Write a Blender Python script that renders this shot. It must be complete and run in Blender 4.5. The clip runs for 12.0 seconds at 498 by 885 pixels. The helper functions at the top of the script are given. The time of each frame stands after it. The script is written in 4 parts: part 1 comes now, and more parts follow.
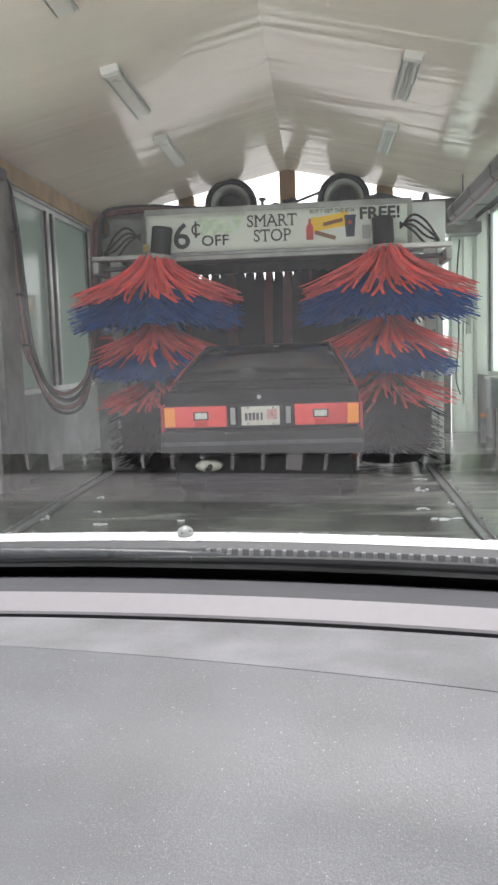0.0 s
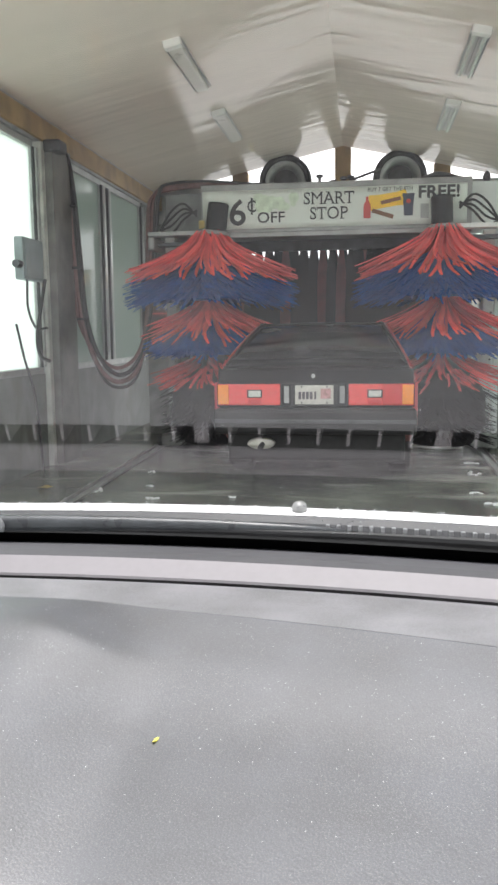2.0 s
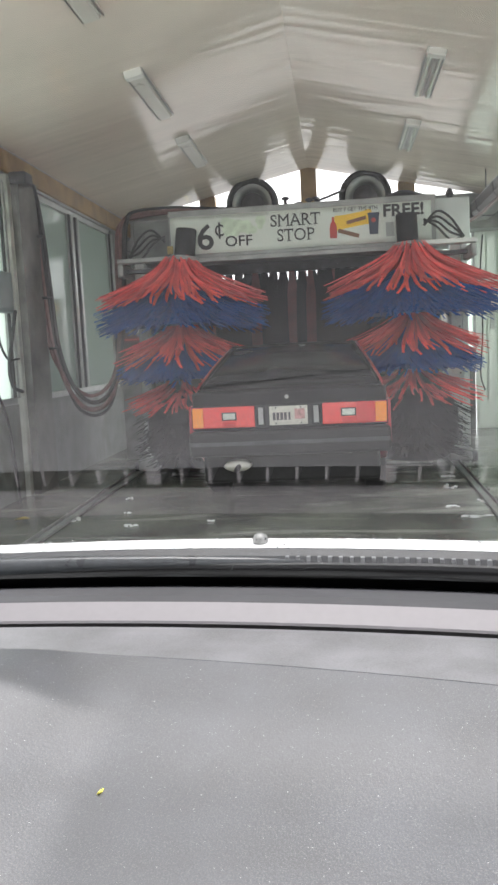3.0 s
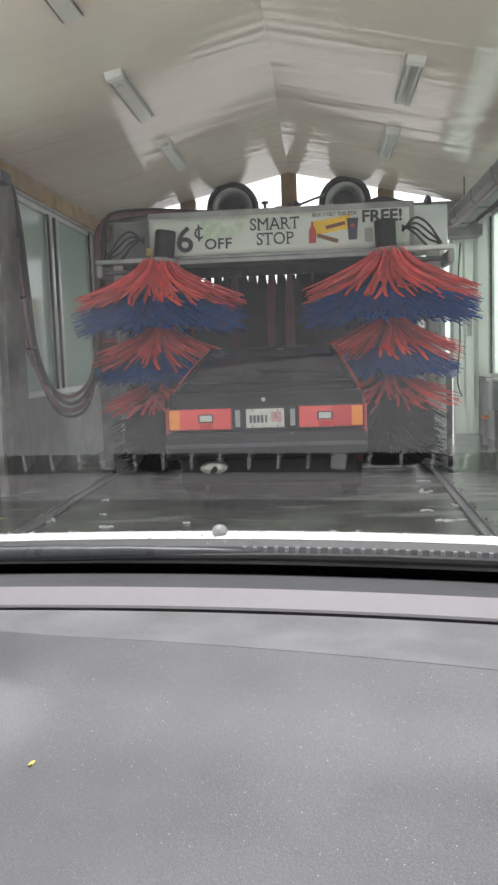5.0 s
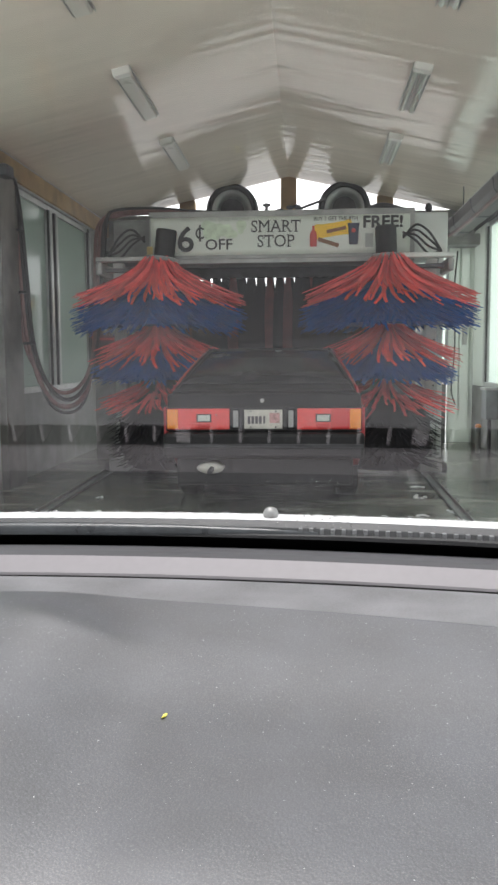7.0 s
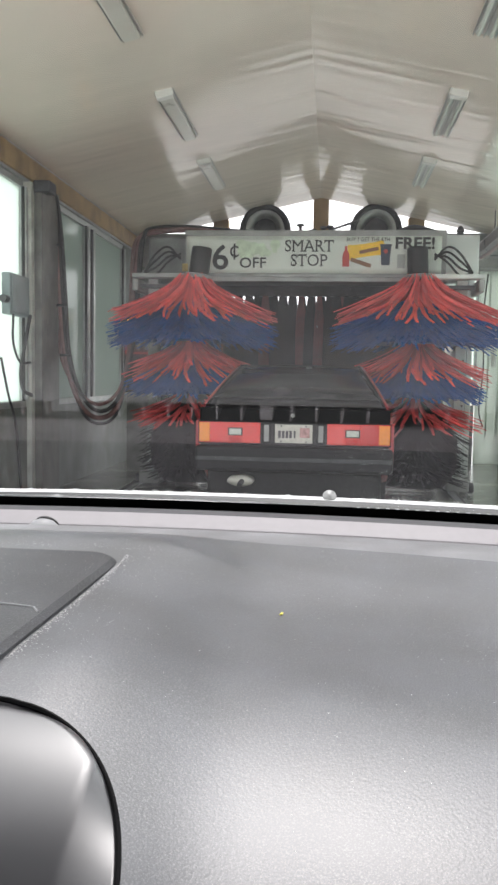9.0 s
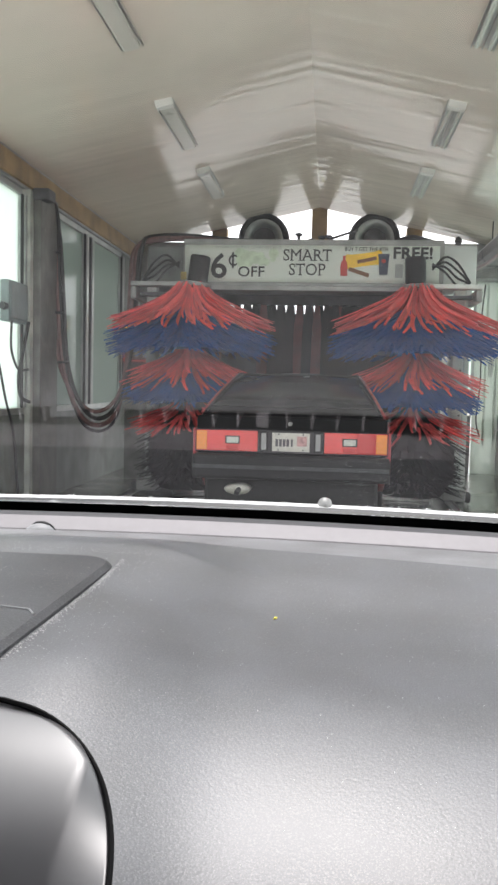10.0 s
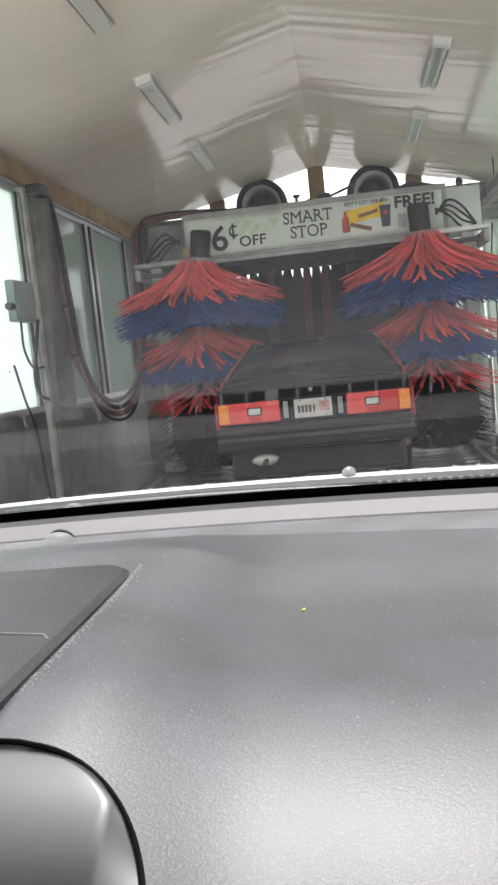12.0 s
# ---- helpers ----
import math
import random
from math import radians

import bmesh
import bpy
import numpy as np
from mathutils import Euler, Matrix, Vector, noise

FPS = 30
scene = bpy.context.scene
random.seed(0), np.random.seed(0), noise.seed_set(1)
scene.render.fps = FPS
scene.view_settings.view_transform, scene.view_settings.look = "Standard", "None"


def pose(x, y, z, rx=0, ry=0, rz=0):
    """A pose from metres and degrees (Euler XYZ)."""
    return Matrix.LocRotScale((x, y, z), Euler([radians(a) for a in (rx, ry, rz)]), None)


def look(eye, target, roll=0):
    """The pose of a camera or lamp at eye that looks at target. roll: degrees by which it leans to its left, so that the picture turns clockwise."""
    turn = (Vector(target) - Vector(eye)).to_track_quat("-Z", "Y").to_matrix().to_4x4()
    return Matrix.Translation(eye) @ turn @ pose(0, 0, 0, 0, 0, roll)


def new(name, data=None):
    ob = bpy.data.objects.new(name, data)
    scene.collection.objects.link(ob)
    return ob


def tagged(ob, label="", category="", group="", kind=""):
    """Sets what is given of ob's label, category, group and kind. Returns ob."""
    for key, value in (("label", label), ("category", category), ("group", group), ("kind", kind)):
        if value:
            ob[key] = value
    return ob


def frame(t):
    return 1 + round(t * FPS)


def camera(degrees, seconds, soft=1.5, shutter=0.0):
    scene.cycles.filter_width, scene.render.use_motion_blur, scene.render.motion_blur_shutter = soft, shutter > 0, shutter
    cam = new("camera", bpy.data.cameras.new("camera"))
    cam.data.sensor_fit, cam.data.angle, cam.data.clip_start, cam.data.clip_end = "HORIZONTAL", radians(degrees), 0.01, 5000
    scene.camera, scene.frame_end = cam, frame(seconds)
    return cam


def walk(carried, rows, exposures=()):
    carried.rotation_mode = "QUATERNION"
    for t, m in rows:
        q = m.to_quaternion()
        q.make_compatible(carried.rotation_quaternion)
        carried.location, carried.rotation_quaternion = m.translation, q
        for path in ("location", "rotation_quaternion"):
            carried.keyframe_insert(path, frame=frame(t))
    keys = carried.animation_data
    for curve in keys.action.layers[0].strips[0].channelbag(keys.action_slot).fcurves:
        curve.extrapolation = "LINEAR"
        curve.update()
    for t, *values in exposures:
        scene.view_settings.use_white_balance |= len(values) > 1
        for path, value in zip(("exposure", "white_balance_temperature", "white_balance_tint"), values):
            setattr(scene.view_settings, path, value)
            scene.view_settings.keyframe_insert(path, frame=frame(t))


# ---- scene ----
cam = camera(33.8, 12.0, soft=2.7)
PATH = [
    (0, (0.4714, -0.0297, 1.2423), (0.2966, 1.9509, 1.0267), -1.94),
    (0.5, (0.4536, -0.0032, 1.2442), (0.2873, 1.9853, 1.1084), 0.26),
    (1, (0.4497, 0.0140, 1.2438), (0.2033, 1.9899, 1.0562), -2.23),
    (1.5, (0.4059, -0.0217, 1.2562), (0.1759, 1.9543, 1.0499), -0.77),
    (2, (0.3789, -0.0494, 1.2431), (0.1051, 1.9139, 0.9776), -0.67),
    (2.5, (0.3856, -0.0503, 1.2635), (0.1637, 1.9191, 0.9946), -0.74),
    (3, (0.4079, -0.0588, 1.2616), (0.1847, 1.9167, 1.0433), -2.88),
    (5, (0.4323, -0.0627, 1.2450), (0.2591, 1.9188, 1.0356), -2.10),
    (5.5, (0.4298, -0.0574, 1.2432), (0.2830, 1.9280, 1.0515), -1.82),
    (6, (0.4150, -0.0382, 1.2394), (0.2384, 1.9455, 1.0563), -0.60),
    (6.5, (0.3782, -0.0410, 1.2320), (0.2399, 1.9442, 1.0323), -0.48),
    (8.5, (0.3071, -0.1905, 1.1839), (0.1256, 1.7912, 0.9841), 0.63),
    (9, (0.3016, -0.1925, 1.1869), (0.1030, 1.7917, 1.0328), 0.95),
    (9.5, (0.3073, -0.1956, 1.1875), (0.1091, 1.7899, 1.0523), 0.62),
    (10, (0.3038, -0.1984, 1.1855), (0.1109, 1.7878, 1.0521), 1.32),
    (10.5, (0.2991, -0.1961, 1.1830), (0.1172, 1.7913, 1.0511), 1.66),
    (11, (0.3036, -0.2008, 1.1827), (0.1109, 1.7867, 1.0695), 1.16),
    (11.5, (0.3070, -0.1907, 1.1949), (0.0929, 1.7950, 1.0877), -1.26),
    (12, (0.3143, -0.1665, 1.1944), (0.0570, 1.8064, 0.9909), -5.86),
]
walk(cam, [(t, look(eye, target, roll)) for t, eye, target, roll in PATH],
     exposures=[(t, stops, 6500, 13) for t, stops in ((0, 1.5), (0.5, 1.32), (1, 1.42), (1.5, 1.52), (2, 1.57), (2.5, 1.45), (3.2, 1.46), (4.8, 1.32), (5.5, 1.2), (6.7, 1.16), (8.3, 1.46), (11, 1.47), (11.5, 1.3), (12, 1.38))])

# ---- light ----
world = bpy.data.worlds.new("overcast")
scene.world = world
world.use_nodes = True
wn = world.node_tree
sky = wn.nodes.new("ShaderNodeTexSky")
sky.sky_type, sky.sun_disc = "NISHITA", False
sky.sun_elevation, sky.sun_rotation = radians(67), radians(0)
sky.air_density, sky.dust_density, sky.ozone_density = 1.0, 1.0, 1.0
wn.nodes["Background"].inputs["Strength"].default_value = 0.2
pale = wn.nodes.new("ShaderNodeHueSaturation")
pale.inputs["Saturation"].default_value = 0.06
wn.links.new(sky.outputs[0], pale.inputs["Color"])
wn.links.new(pale.outputs[0], wn.nodes["Background"].inputs[0])
sun = new("sun", bpy.data.lights.new("sun", "SUN"))
sun.data.energy, sun.data.angle, sun.data.color = 1.1, radians(25), (1.0, 0.96, 0.93)
sun.matrix_world = look((-0.8, 5.0, 12.0), (0, 0, 0))


# ---- materials ----
def mat(name, color, rough=0.6, metal=0.0, vary=0.15, size=4.0, bump=0.0, fine=120.0, spec=0.5, coat=0.0, swing=0.1):
    """Painted or mineral surface: base colour varied at two scales, with fine relief."""
    m = bpy.data.materials.new(name)
    m.use_nodes = True
    nt = m.node_tree
    b = nt.nodes["Principled BSDF"]
    b.inputs["Roughness"].default_value, b.inputs["Metallic"].default_value = rough, metal
    b.inputs["Specular IOR Level"].default_value, b.inputs["Coat Weight"].default_value = spec, coat
    b.inputs["Coat Roughness"].default_value = 0.03 if rough < 0.3 else rough
    co = nt.nodes.new("ShaderNodeTexCoord")
    n1, n2 = nt.nodes.new("ShaderNodeTexNoise"), nt.nodes.new("ShaderNodeTexNoise")
    n1.inputs["Scale"].default_value, n1.inputs["Detail"].default_value = size, 6
    n2.inputs["Scale"].default_value, n2.inputs["Detail"].default_value = fine, 3
    for n in (n1, n2):
        nt.links.new(co.outputs["Object"], n.inputs["Vector"])
    mixn = nt.nodes.new("ShaderNodeMath")
    mixn.operation = "MULTIPLY_ADD"
    nt.links.new(n2.outputs[0], mixn.inputs[0])
    mixn.inputs[1].default_value = 0.4
    nt.links.new(n1.outputs[0], mixn.inputs[2])
    ramp = nt.nodes.new("ShaderNodeValToRGB")
    lo, hi = [c * (1 - vary) for c in color], [min(1, c * (1 + vary)) for c in color]
    ramp.color_ramp.elements[0].position, ramp.color_ramp.elements[1].position = 0.5, 0.9
    ramp.color_ramp.elements[0].color, ramp.color_ramp.elements[1].color = (*lo, 1), (*hi, 1)
    nt.links.new(mixn.outputs[0], ramp.inputs[0])
    nt.links.new(ramp.outputs[0], b.inputs["Base Color"])
    rr = nt.nodes.new("ShaderNodeMapRange")
    rr.inputs[3].default_value, rr.inputs[4].default_value = max(0.02, rough - swing), min(1, rough + swing)
    nt.links.new(n1.outputs[0], rr.inputs[0])
    nt.links.new(rr.outputs[0], b.inputs["Roughness"])
    if bump:
        bp = nt.nodes.new("ShaderNodeBump")
        bp.inputs["Strength"].default_value, bp.inputs["Distance"].default_value = 0.6, bump
        nt.links.new(n2.outputs[0], bp.inputs["Height"])
        nt.links.new(bp.outputs[0], b.inputs["Normal"])
    return m


def glass(name, tint=(0.95, 0.98, 0.97), rough=0.0, boost=1.0, film=0.0):
    """A thin pane: clear, with the mirror of a real sheet of glass and a film of dust."""
    m = bpy.data.materials.new(name)
    m.use_nodes = True
    nt = m.node_tree
    nt.nodes.remove(nt.nodes["Principled BSDF"])
    tr, gl, fr, mx = (nt.nodes.new("ShaderNode" + k) for k in ("BsdfTransparent", "BsdfGlossy", "Fresnel", "MixShader"))
    tr.inputs[0].default_value = (*tint, 1)
    gl.inputs["Roughness"].default_value = rough
    fr.inputs["IOR"].default_value = 1.52
    mu = nt.nodes.new("ShaderNodeMath")
    mu.operation, mu.use_clamp = "MULTIPLY", True
    mu.inputs[1].default_value = boost
    nt.links.new(fr.outputs[0], mu.inputs[0])
    nt.links.new(mu.outputs[0], mx.inputs[0])
    nt.links.new(tr.outputs[0], mx.inputs[1])
    nt.links.new(gl.outputs[0], mx.inputs[2])
    last = mx.outputs[0]
    if film:
        tl, over = nt.nodes.new("ShaderNodeBsdfTranslucent"), nt.nodes.new("ShaderNodeMixShader")
        tl.inputs[0].default_value, over.inputs[0].default_value = (0.8, 0.8, 0.8, 1), film
        nt.links.new(last, over.inputs[1])
        nt.links.new(tl.outputs[0], over.inputs[2])
        last = over.outputs[0]
    nt.links.new(last, nt.nodes["Material Output"].inputs[0])
    return m


def frosted(name, color, rough=0.5, through_part=0.6):
    """Milky pane: lets light through, scattered."""
    m = bpy.data.materials.new(name)
    m.use_nodes = True
    nt = m.node_tree
    b = nt.nodes["Principled BSDF"]
    b.inputs["Base Color"].default_value = (*color, 1)
    b.inputs["Roughness"].default_value = 0.15
    tl, mx = nt.nodes.new("ShaderNodeBsdfTranslucent"), nt.nodes.new("ShaderNodeMixShader")
    tl.inputs[0].default_value = (*color, 1)
    mx.inputs[0].default_value = through_part
    nt.links.new(b.outputs[0], mx.inputs[1])
    nt.links.new(tl.outputs[0], mx.inputs[2])
    nt.links.new(mx.outputs[0], nt.nodes["Material Output"].inputs[0])
    return m


def glow(name, color, strength):
    m = bpy.data.materials.new(name)
    m.use_nodes = True
    b = m.node_tree.nodes["Principled BSDF"]
    b.inputs["Base Color"].default_value = (0.02, 0.02, 0.02, 1)
    b.inputs["Emission Color"].default_value, b.inputs["Emission Strength"].default_value = (*color, 1), strength
    return m


def strips(name, color, vary, sheen):
    """Foam strips: each strip takes a shade of its own."""
    m = mat(name, color, 0.6, vary=0.2, size=6, spec=sheen)
    nt = m.node_tree
    b = nt.nodes["Principled BSDF"]
    base = b.inputs["Base Color"].links[0].from_socket
    geo, hsv, rng = (nt.nodes.new("ShaderNode" + k) for k in ("NewGeometry", "HueSaturation", "MapRange"))
    rng.inputs[3].default_value, rng.inputs[4].default_value = 1 - vary, 1 + vary
    nt.links.new(geo.outputs["Random Per Island"], rng.inputs[0])
    nt.links.new(rng.outputs[0], hsv.inputs["Value"])
    nt.links.new(base, hsv.inputs["Color"])
    nt.links.new(hsv.outputs[0], b.inputs["Base Color"])
    return m


def grained(name, color, rough, cell, deep, spec, coat):
    """Moulded leather grain: small rounded cells, dusty in patches."""
    m = mat(name, color, rough, vary=0.4, size=16, fine=700, spec=spec, coat=coat, swing=0.04)
    nt = m.node_tree
    b = nt.nodes["Principled BSDF"]
    co, vo, wn2, add, bp = (nt.nodes.new("ShaderNode" + k) for k in ("TexCoord", "TexVoronoi", "TexNoise", "MixRGB", "Bump"))
    wn2.inputs["Scale"].default_value = cell * 0.6
    add.inputs[0].default_value = 0.0015
    add.blend_type = "ADD"
    nt.links.new(co.outputs["Object"], wn2.inputs["Vector"])
    nt.links.new(co.outputs["Object"], add.inputs[1])
    nt.links.new(wn2.outputs["Color"], add.inputs[2])
    vo.inputs["Scale"].default_value = cell
    nt.links.new(add.outputs[0], vo.inputs["Vector"])
    bp.inputs["Strength"].default_value, bp.inputs["Distance"].default_value, bp.invert = 0.7, deep, True
    grit, patch, gate, mul, dusty = (nt.nodes.new("ShaderNode" + k) for k in ("TexNoise", "TexNoise", "MapRange", "Math", "MixRGB"))
    grit.inputs["Scale"].default_value, grit.inputs["Detail"].default_value = 1300, 1
    patch.inputs["Scale"].default_value, patch.inputs["Detail"].default_value = 11, 4
    for n in (grit, patch):
        nt.links.new(co.outputs["Object"], n.inputs["Vector"])
    gate.inputs[1].default_value, gate.inputs[2].default_value, gate.inputs[4].default_value = 0.5, 0.75, 0.5
    mul.operation = "MULTIPLY"
    nt.links.new(grit.outputs[0], gate.inputs[0])
    nt.links.new(gate.outputs[0], mul.inputs[0])
    nt.links.new(patch.outputs[0], mul.inputs[1])
    nt.links.new(mul.outputs[0], dusty.inputs[0])
    nt.links.new(b.inputs["Base Color"].links[0].from_socket, dusty.inputs[1])
    dusty.inputs[2].default_value = (0.27, 0.27, 0.27, 1)
    nt.links.new(dusty.outputs[0], b.inputs["Base Color"])
    nt.links.new(vo.outputs["Distance"], bp.inputs["Height"])
    nt.links.new(bp.outputs[0], b.inputs["Normal"])
    return m


def soapy(m, tone):
    """Pale dried streaks of soap over a wet floor."""
    nt = m.node_tree
    b = nt.nodes["Principled BSDF"]
    co, mp, ns, gate, mx = (nt.nodes.new("ShaderNode" + k) for k in ("TexCoord", "Mapping", "TexNoise", "MapRange", "MixRGB"))
    mp.inputs["Scale"].default_value, mp.inputs["Rotation"].default_value = (0.55, 2.2, 1), (0, 0, 0.25)
    ns.inputs["Scale"].default_value, ns.inputs["Detail"].default_value, ns.inputs["Distortion"].default_value = 1.5, 5, 0.8
    gate.inputs[1].default_value, gate.inputs[2].default_value, gate.inputs[4].default_value = 0.54, 0.70, 0.85
    nt.links.new(co.outputs["Object"], mp.inputs[0])
    nt.links.new(mp.outputs[0], ns.inputs["Vector"])
    nt.links.new(ns.outputs[0], gate.inputs[0])
    nt.links.new(gate.outputs[0], mx.inputs[0])
    nt.links.new(b.inputs["Base Color"].links[0].from_socket, mx.inputs[1])
    mx.inputs[2].default_value = (*tone, 1)
    nt.links.new(mx.outputs[0], b.inputs["Base Color"])
    return m


CONCRETE = soapy(mat("wet_concrete", (0.165, 0.175, 0.14), 0.13, vary=0.5, size=1.3, bump=0.004, fine=60), (0.55, 0.55, 0.50))
GROUND = mat("outside_concrete", (0.40, 0.39, 0.375), 0.7, vary=0.15, size=0.6)
CEIL = mat("white_roof_sheet", (0.78, 0.69, 0.61), 0.12, vary=0.05, size=0.8, fine=6, swing=0.03, spec=0.2)
WALLW = soapy(mat("painted_block", (0.155, 0.167, 0.155), 0.5, vary=0.45, size=3.0, bump=0.003), (0.10, 0.10, 0.085))
COWL = mat("weathered_cowl", (0.022, 0.024, 0.026), 0.45, vary=0.5, size=14, spec=0.3)
WIPER = mat("wiper_paint", (0.035, 0.04, 0.044), 0.3, vary=0.4, size=30, spec=0.5)
BOXGREY = mat("blue_grey_enamel", (0.20, 0.24, 0.245), 0.45, vary=0.2, size=6)
BOXDARK = mat("dark_grey_enamel", (0.15, 0.155, 0.15), 0.45, vary=0.35, size=5)
ALU = mat("aluminium", (0.42, 0.43, 0.42), 0.4, 0.6, vary=0.2, size=8)
STEEL = mat("grey_steel", (0.30, 0.30, 0.29), 0.45, 0.3, vary=0.25, size=5)
POSTGREY = mat("dark_post_paint", (0.085, 0.082, 0.08), 0.5, 0.1, vary=0.3, size=4)
POSTPALE = mat("worn_post_paint", (0.125, 0.122, 0.112), 0.5, 0.1, vary=0.4, size=5)
FLANGE = mat("greyed_cream_paint", (0.42, 0.43, 0.39), 0.5, vary=0.35, size=5)
DARKSTEEL = mat("dark_steel", (0.07, 0.07, 0.075), 0.5, 0.3, vary=0.3, size=9)
WOOD = mat("stained_timber", (0.34, 0.22, 0.10), 0.6, vary=0.4, size=3, bump=0.002)
WHITEM = mat("white_enamel", (0.62, 0.64, 0.62), 0.4, vary=0.18, size=3)
BLACKP = mat("black_plastic", (0.014, 0.014, 0.015), 0.55, vary=0.3, size=20, spec=0.3)
RUBBER = mat("black_rubber", (0.018, 0.018, 0.018), 0.7, vary=0.4, size=25)
HOSE = mat("red_brown_hose", (0.12, 0.055, 0.05), 0.45, vary=0.4, size=15)
RED = strips("red_foam", (0.74, 0.10, 0.10), 0.35, 0.4)
BLUE = strips("blue_foam", (0.001, 0.068, 0.29), 0.12, 0.08)
BLACKF = mat("black_foam", (0.008, 0.008, 0.010), 0.7, vary=0.4, size=6, spec=0.12)
DARKRED = mat("dark_red_foam", (0.10, 0.014, 0.014), 0.6, vary=0.4, size=6)
BANNER = mat("banner_vinyl", (0.67, 0.71, 0.65), 0.45, vary=0.06, size=2)
INK = mat("banner_ink", (0.03, 0.03, 0.03), 0.5)
FAINT = mat("faint_ink", (0.36, 0.38, 0.36), 0.5)
GREEN = mat("green_ink", (0.58, 0.68, 0.53), 0.5, vary=0.2, size=14)
BRASS = mat("faded_yellow_paint", (0.42, 0.31, 0.10), 0.55, vary=0.4, size=30)
YELLOW = mat("yellow_ink", (0.85, 0.52, 0.04), 0.5)
BROWN = mat("brown_ink", (0.20, 0.09, 0.04), 0.5)
COLA = mat("dark_blue_ink", (0.03, 0.04, 0.07), 0.5)
REDINK = mat("red_ink", (0.5, 0.06, 0.05), 0.5)
CARBLACK = mat("black_car_paint", (0.006, 0.006, 0.007), 0.45, vary=0.3, size=3, spec=0.15)
CARRED = mat("red_car_paint", (0.42, 0.03, 0.035), 0.3, vary=0.2, size=3, coat=0.5)
LAMPRED = mat("red_lens", (0.75, 0.05, 0.045), 0.15, vary=0.12, size=40, coat=0.6)
LAMPDEEP = mat("deep_red_lens", (0.55, 0.012, 0.012), 0.15, vary=0.1, size=40, coat=0.6)
AMBER = mat("amber_lens", (0.85, 0.26, 0.02), 0.15, vary=0.1, size=40, coat=0.6)
CLEAR = mat("clear_lens", (0.55, 0.55, 0.50), 0.12, vary=0.2, size=60, coat=0.6)
PLATE = mat("plate_white", (0.55, 0.53, 0.47), 0.4, vary=0.15, size=30)
PLATEINK = mat("plate_ink", (0.08, 0.07, 0.08), 0.5)
DARKGLASS = mat("dark_glass", (0.008, 0.009, 0.010), 0.25, vary=0.2, size=3, spec=0.2)
DASH = grained("grained_dash", (0.030, 0.033, 0.040), 0.42, 720, 0.00010, 0.85, 0.1)
DASHF = grained("grained_panel", (0.12, 0.12, 0.128), 0.5, 700, 0.00012, 0.7, 0.05)
DASHL = mat("smooth_dash_strip", (0.22, 0.208, 0.218), 0.55, vary=0.05, size=9, spec=0.4)
FRIT = mat("black_enamel_band", (0.004, 0.004, 0.0045), 0.8, vary=0.3, spec=0.08)
DASHD = mat("dark_dash_strip", (0.055, 0.055, 0.06), 0.6, vary=0.1, size=12, spec=0.25)
DASHB = grained("black_dash_panel", (0.020, 0.021, 0.025), 0.45, 640, 0.00012, 0.4, 0.0)
SATIN = mat("satin_surround", (0.03, 0.03, 0.033), 0.34, vary=0.1, size=9, spec=1.0, swing=0.03, coat=0.35)
TOOTH = mat("grey_cowl_plastic", (0.20, 0.205, 0.21), 0.5, vary=0.2, size=30)
LINING = mat("grey_headlining", (0.12, 0.118, 0.115), 0.9, vary=0.08, size=30)
BODYWHITE = mat("white_car_paint", (0.84, 0.84, 0.84), 0.4, vary=0.02, spec=0.3)
FOAMW = mat("soap_foam", (0.85, 0.86, 0.86), 0.5)
PALE = mat("pale_dust", (0.8, 0.79, 0.76), 0.7)
DUST = mat("grey_dust", (0.41, 0.41, 0.405), 0.9)
DIFFUSER = mat("fitting_diffuser", (0.62, 0.60, 0.55), 0.3, vary=0.05)
LEAF = mat("yellow_leaf", (0.75, 0.68, 0.12), 0.6)
WIND = glass("windscreen_glass", (0.94, 0.965, 0.955), 0.0, 1.7, film=0.003)
FROST = frosted("frosted_pane", (0.36, 0.42, 0.38), through_part=0.5)
FIBRE = frosted("translucent_panel", (0.74, 0.79, 0.74), through_part=0.5)
BRIGHT = frosted("milky_pane", (0.84, 0.92, 0.865), through_part=0.95)
AMBERLED = glow("amber_led", (1.0, 0.42, 0.02), 1.6)
REDLED = glow("red_led", (1.0, 0.05, 0.04), 0.12)
PALELED = glow("pale_led", (0.8, 0.85, 0.85), 0.06)
DROP = glass("water_drop", (0.97, 0.98, 0.98), 0.0, 3.0)


# ---- mesh helpers ----
def thing(name, at, label, category, group="", kind=""):
    ob = new(name)
    ob.location = at
    ob.empty_display_size = 0.05
    return tagged(ob, label, category, group, kind)


def link(name, bm, material, smooth=False):
    me = bpy.data.meshes.new(name)
    bm.normal_update()
    bm.to_mesh(me)
    bm.free()
    for m in material if isinstance(material, (list, tuple)) else [material]:
        me.materials.append(m)
    if smooth:
        for p in me.polygons:
            p.use_smooth = True
    return new(name, me)


def part(name, bm, material, parent, label="", smooth=False):
    """One mesh, given in world places, as a part of its thing."""
    ob = link(name, bm, material, smooth)
    ob.parent = parent
    base = parent
    off = Vector((0, 0, 0))
    while base is not None:
        off += base.location
        base = base.parent
    ob.data.transform(Matrix.Translation(-off))
    return tagged(ob, label) if label else ob


def solo(name, bm, material, label, category, kind="", group="", smooth=False):
    return tagged(link(name, bm, material, smooth), label, category, group, kind)


def box(x0, x1, y0, y1, z0, z1, bevel=0.0, bm=None, m=None):
    bm = bm or bmesh.new()
    made = bmesh.ops.create_cube(bm, size=1)["verts"]
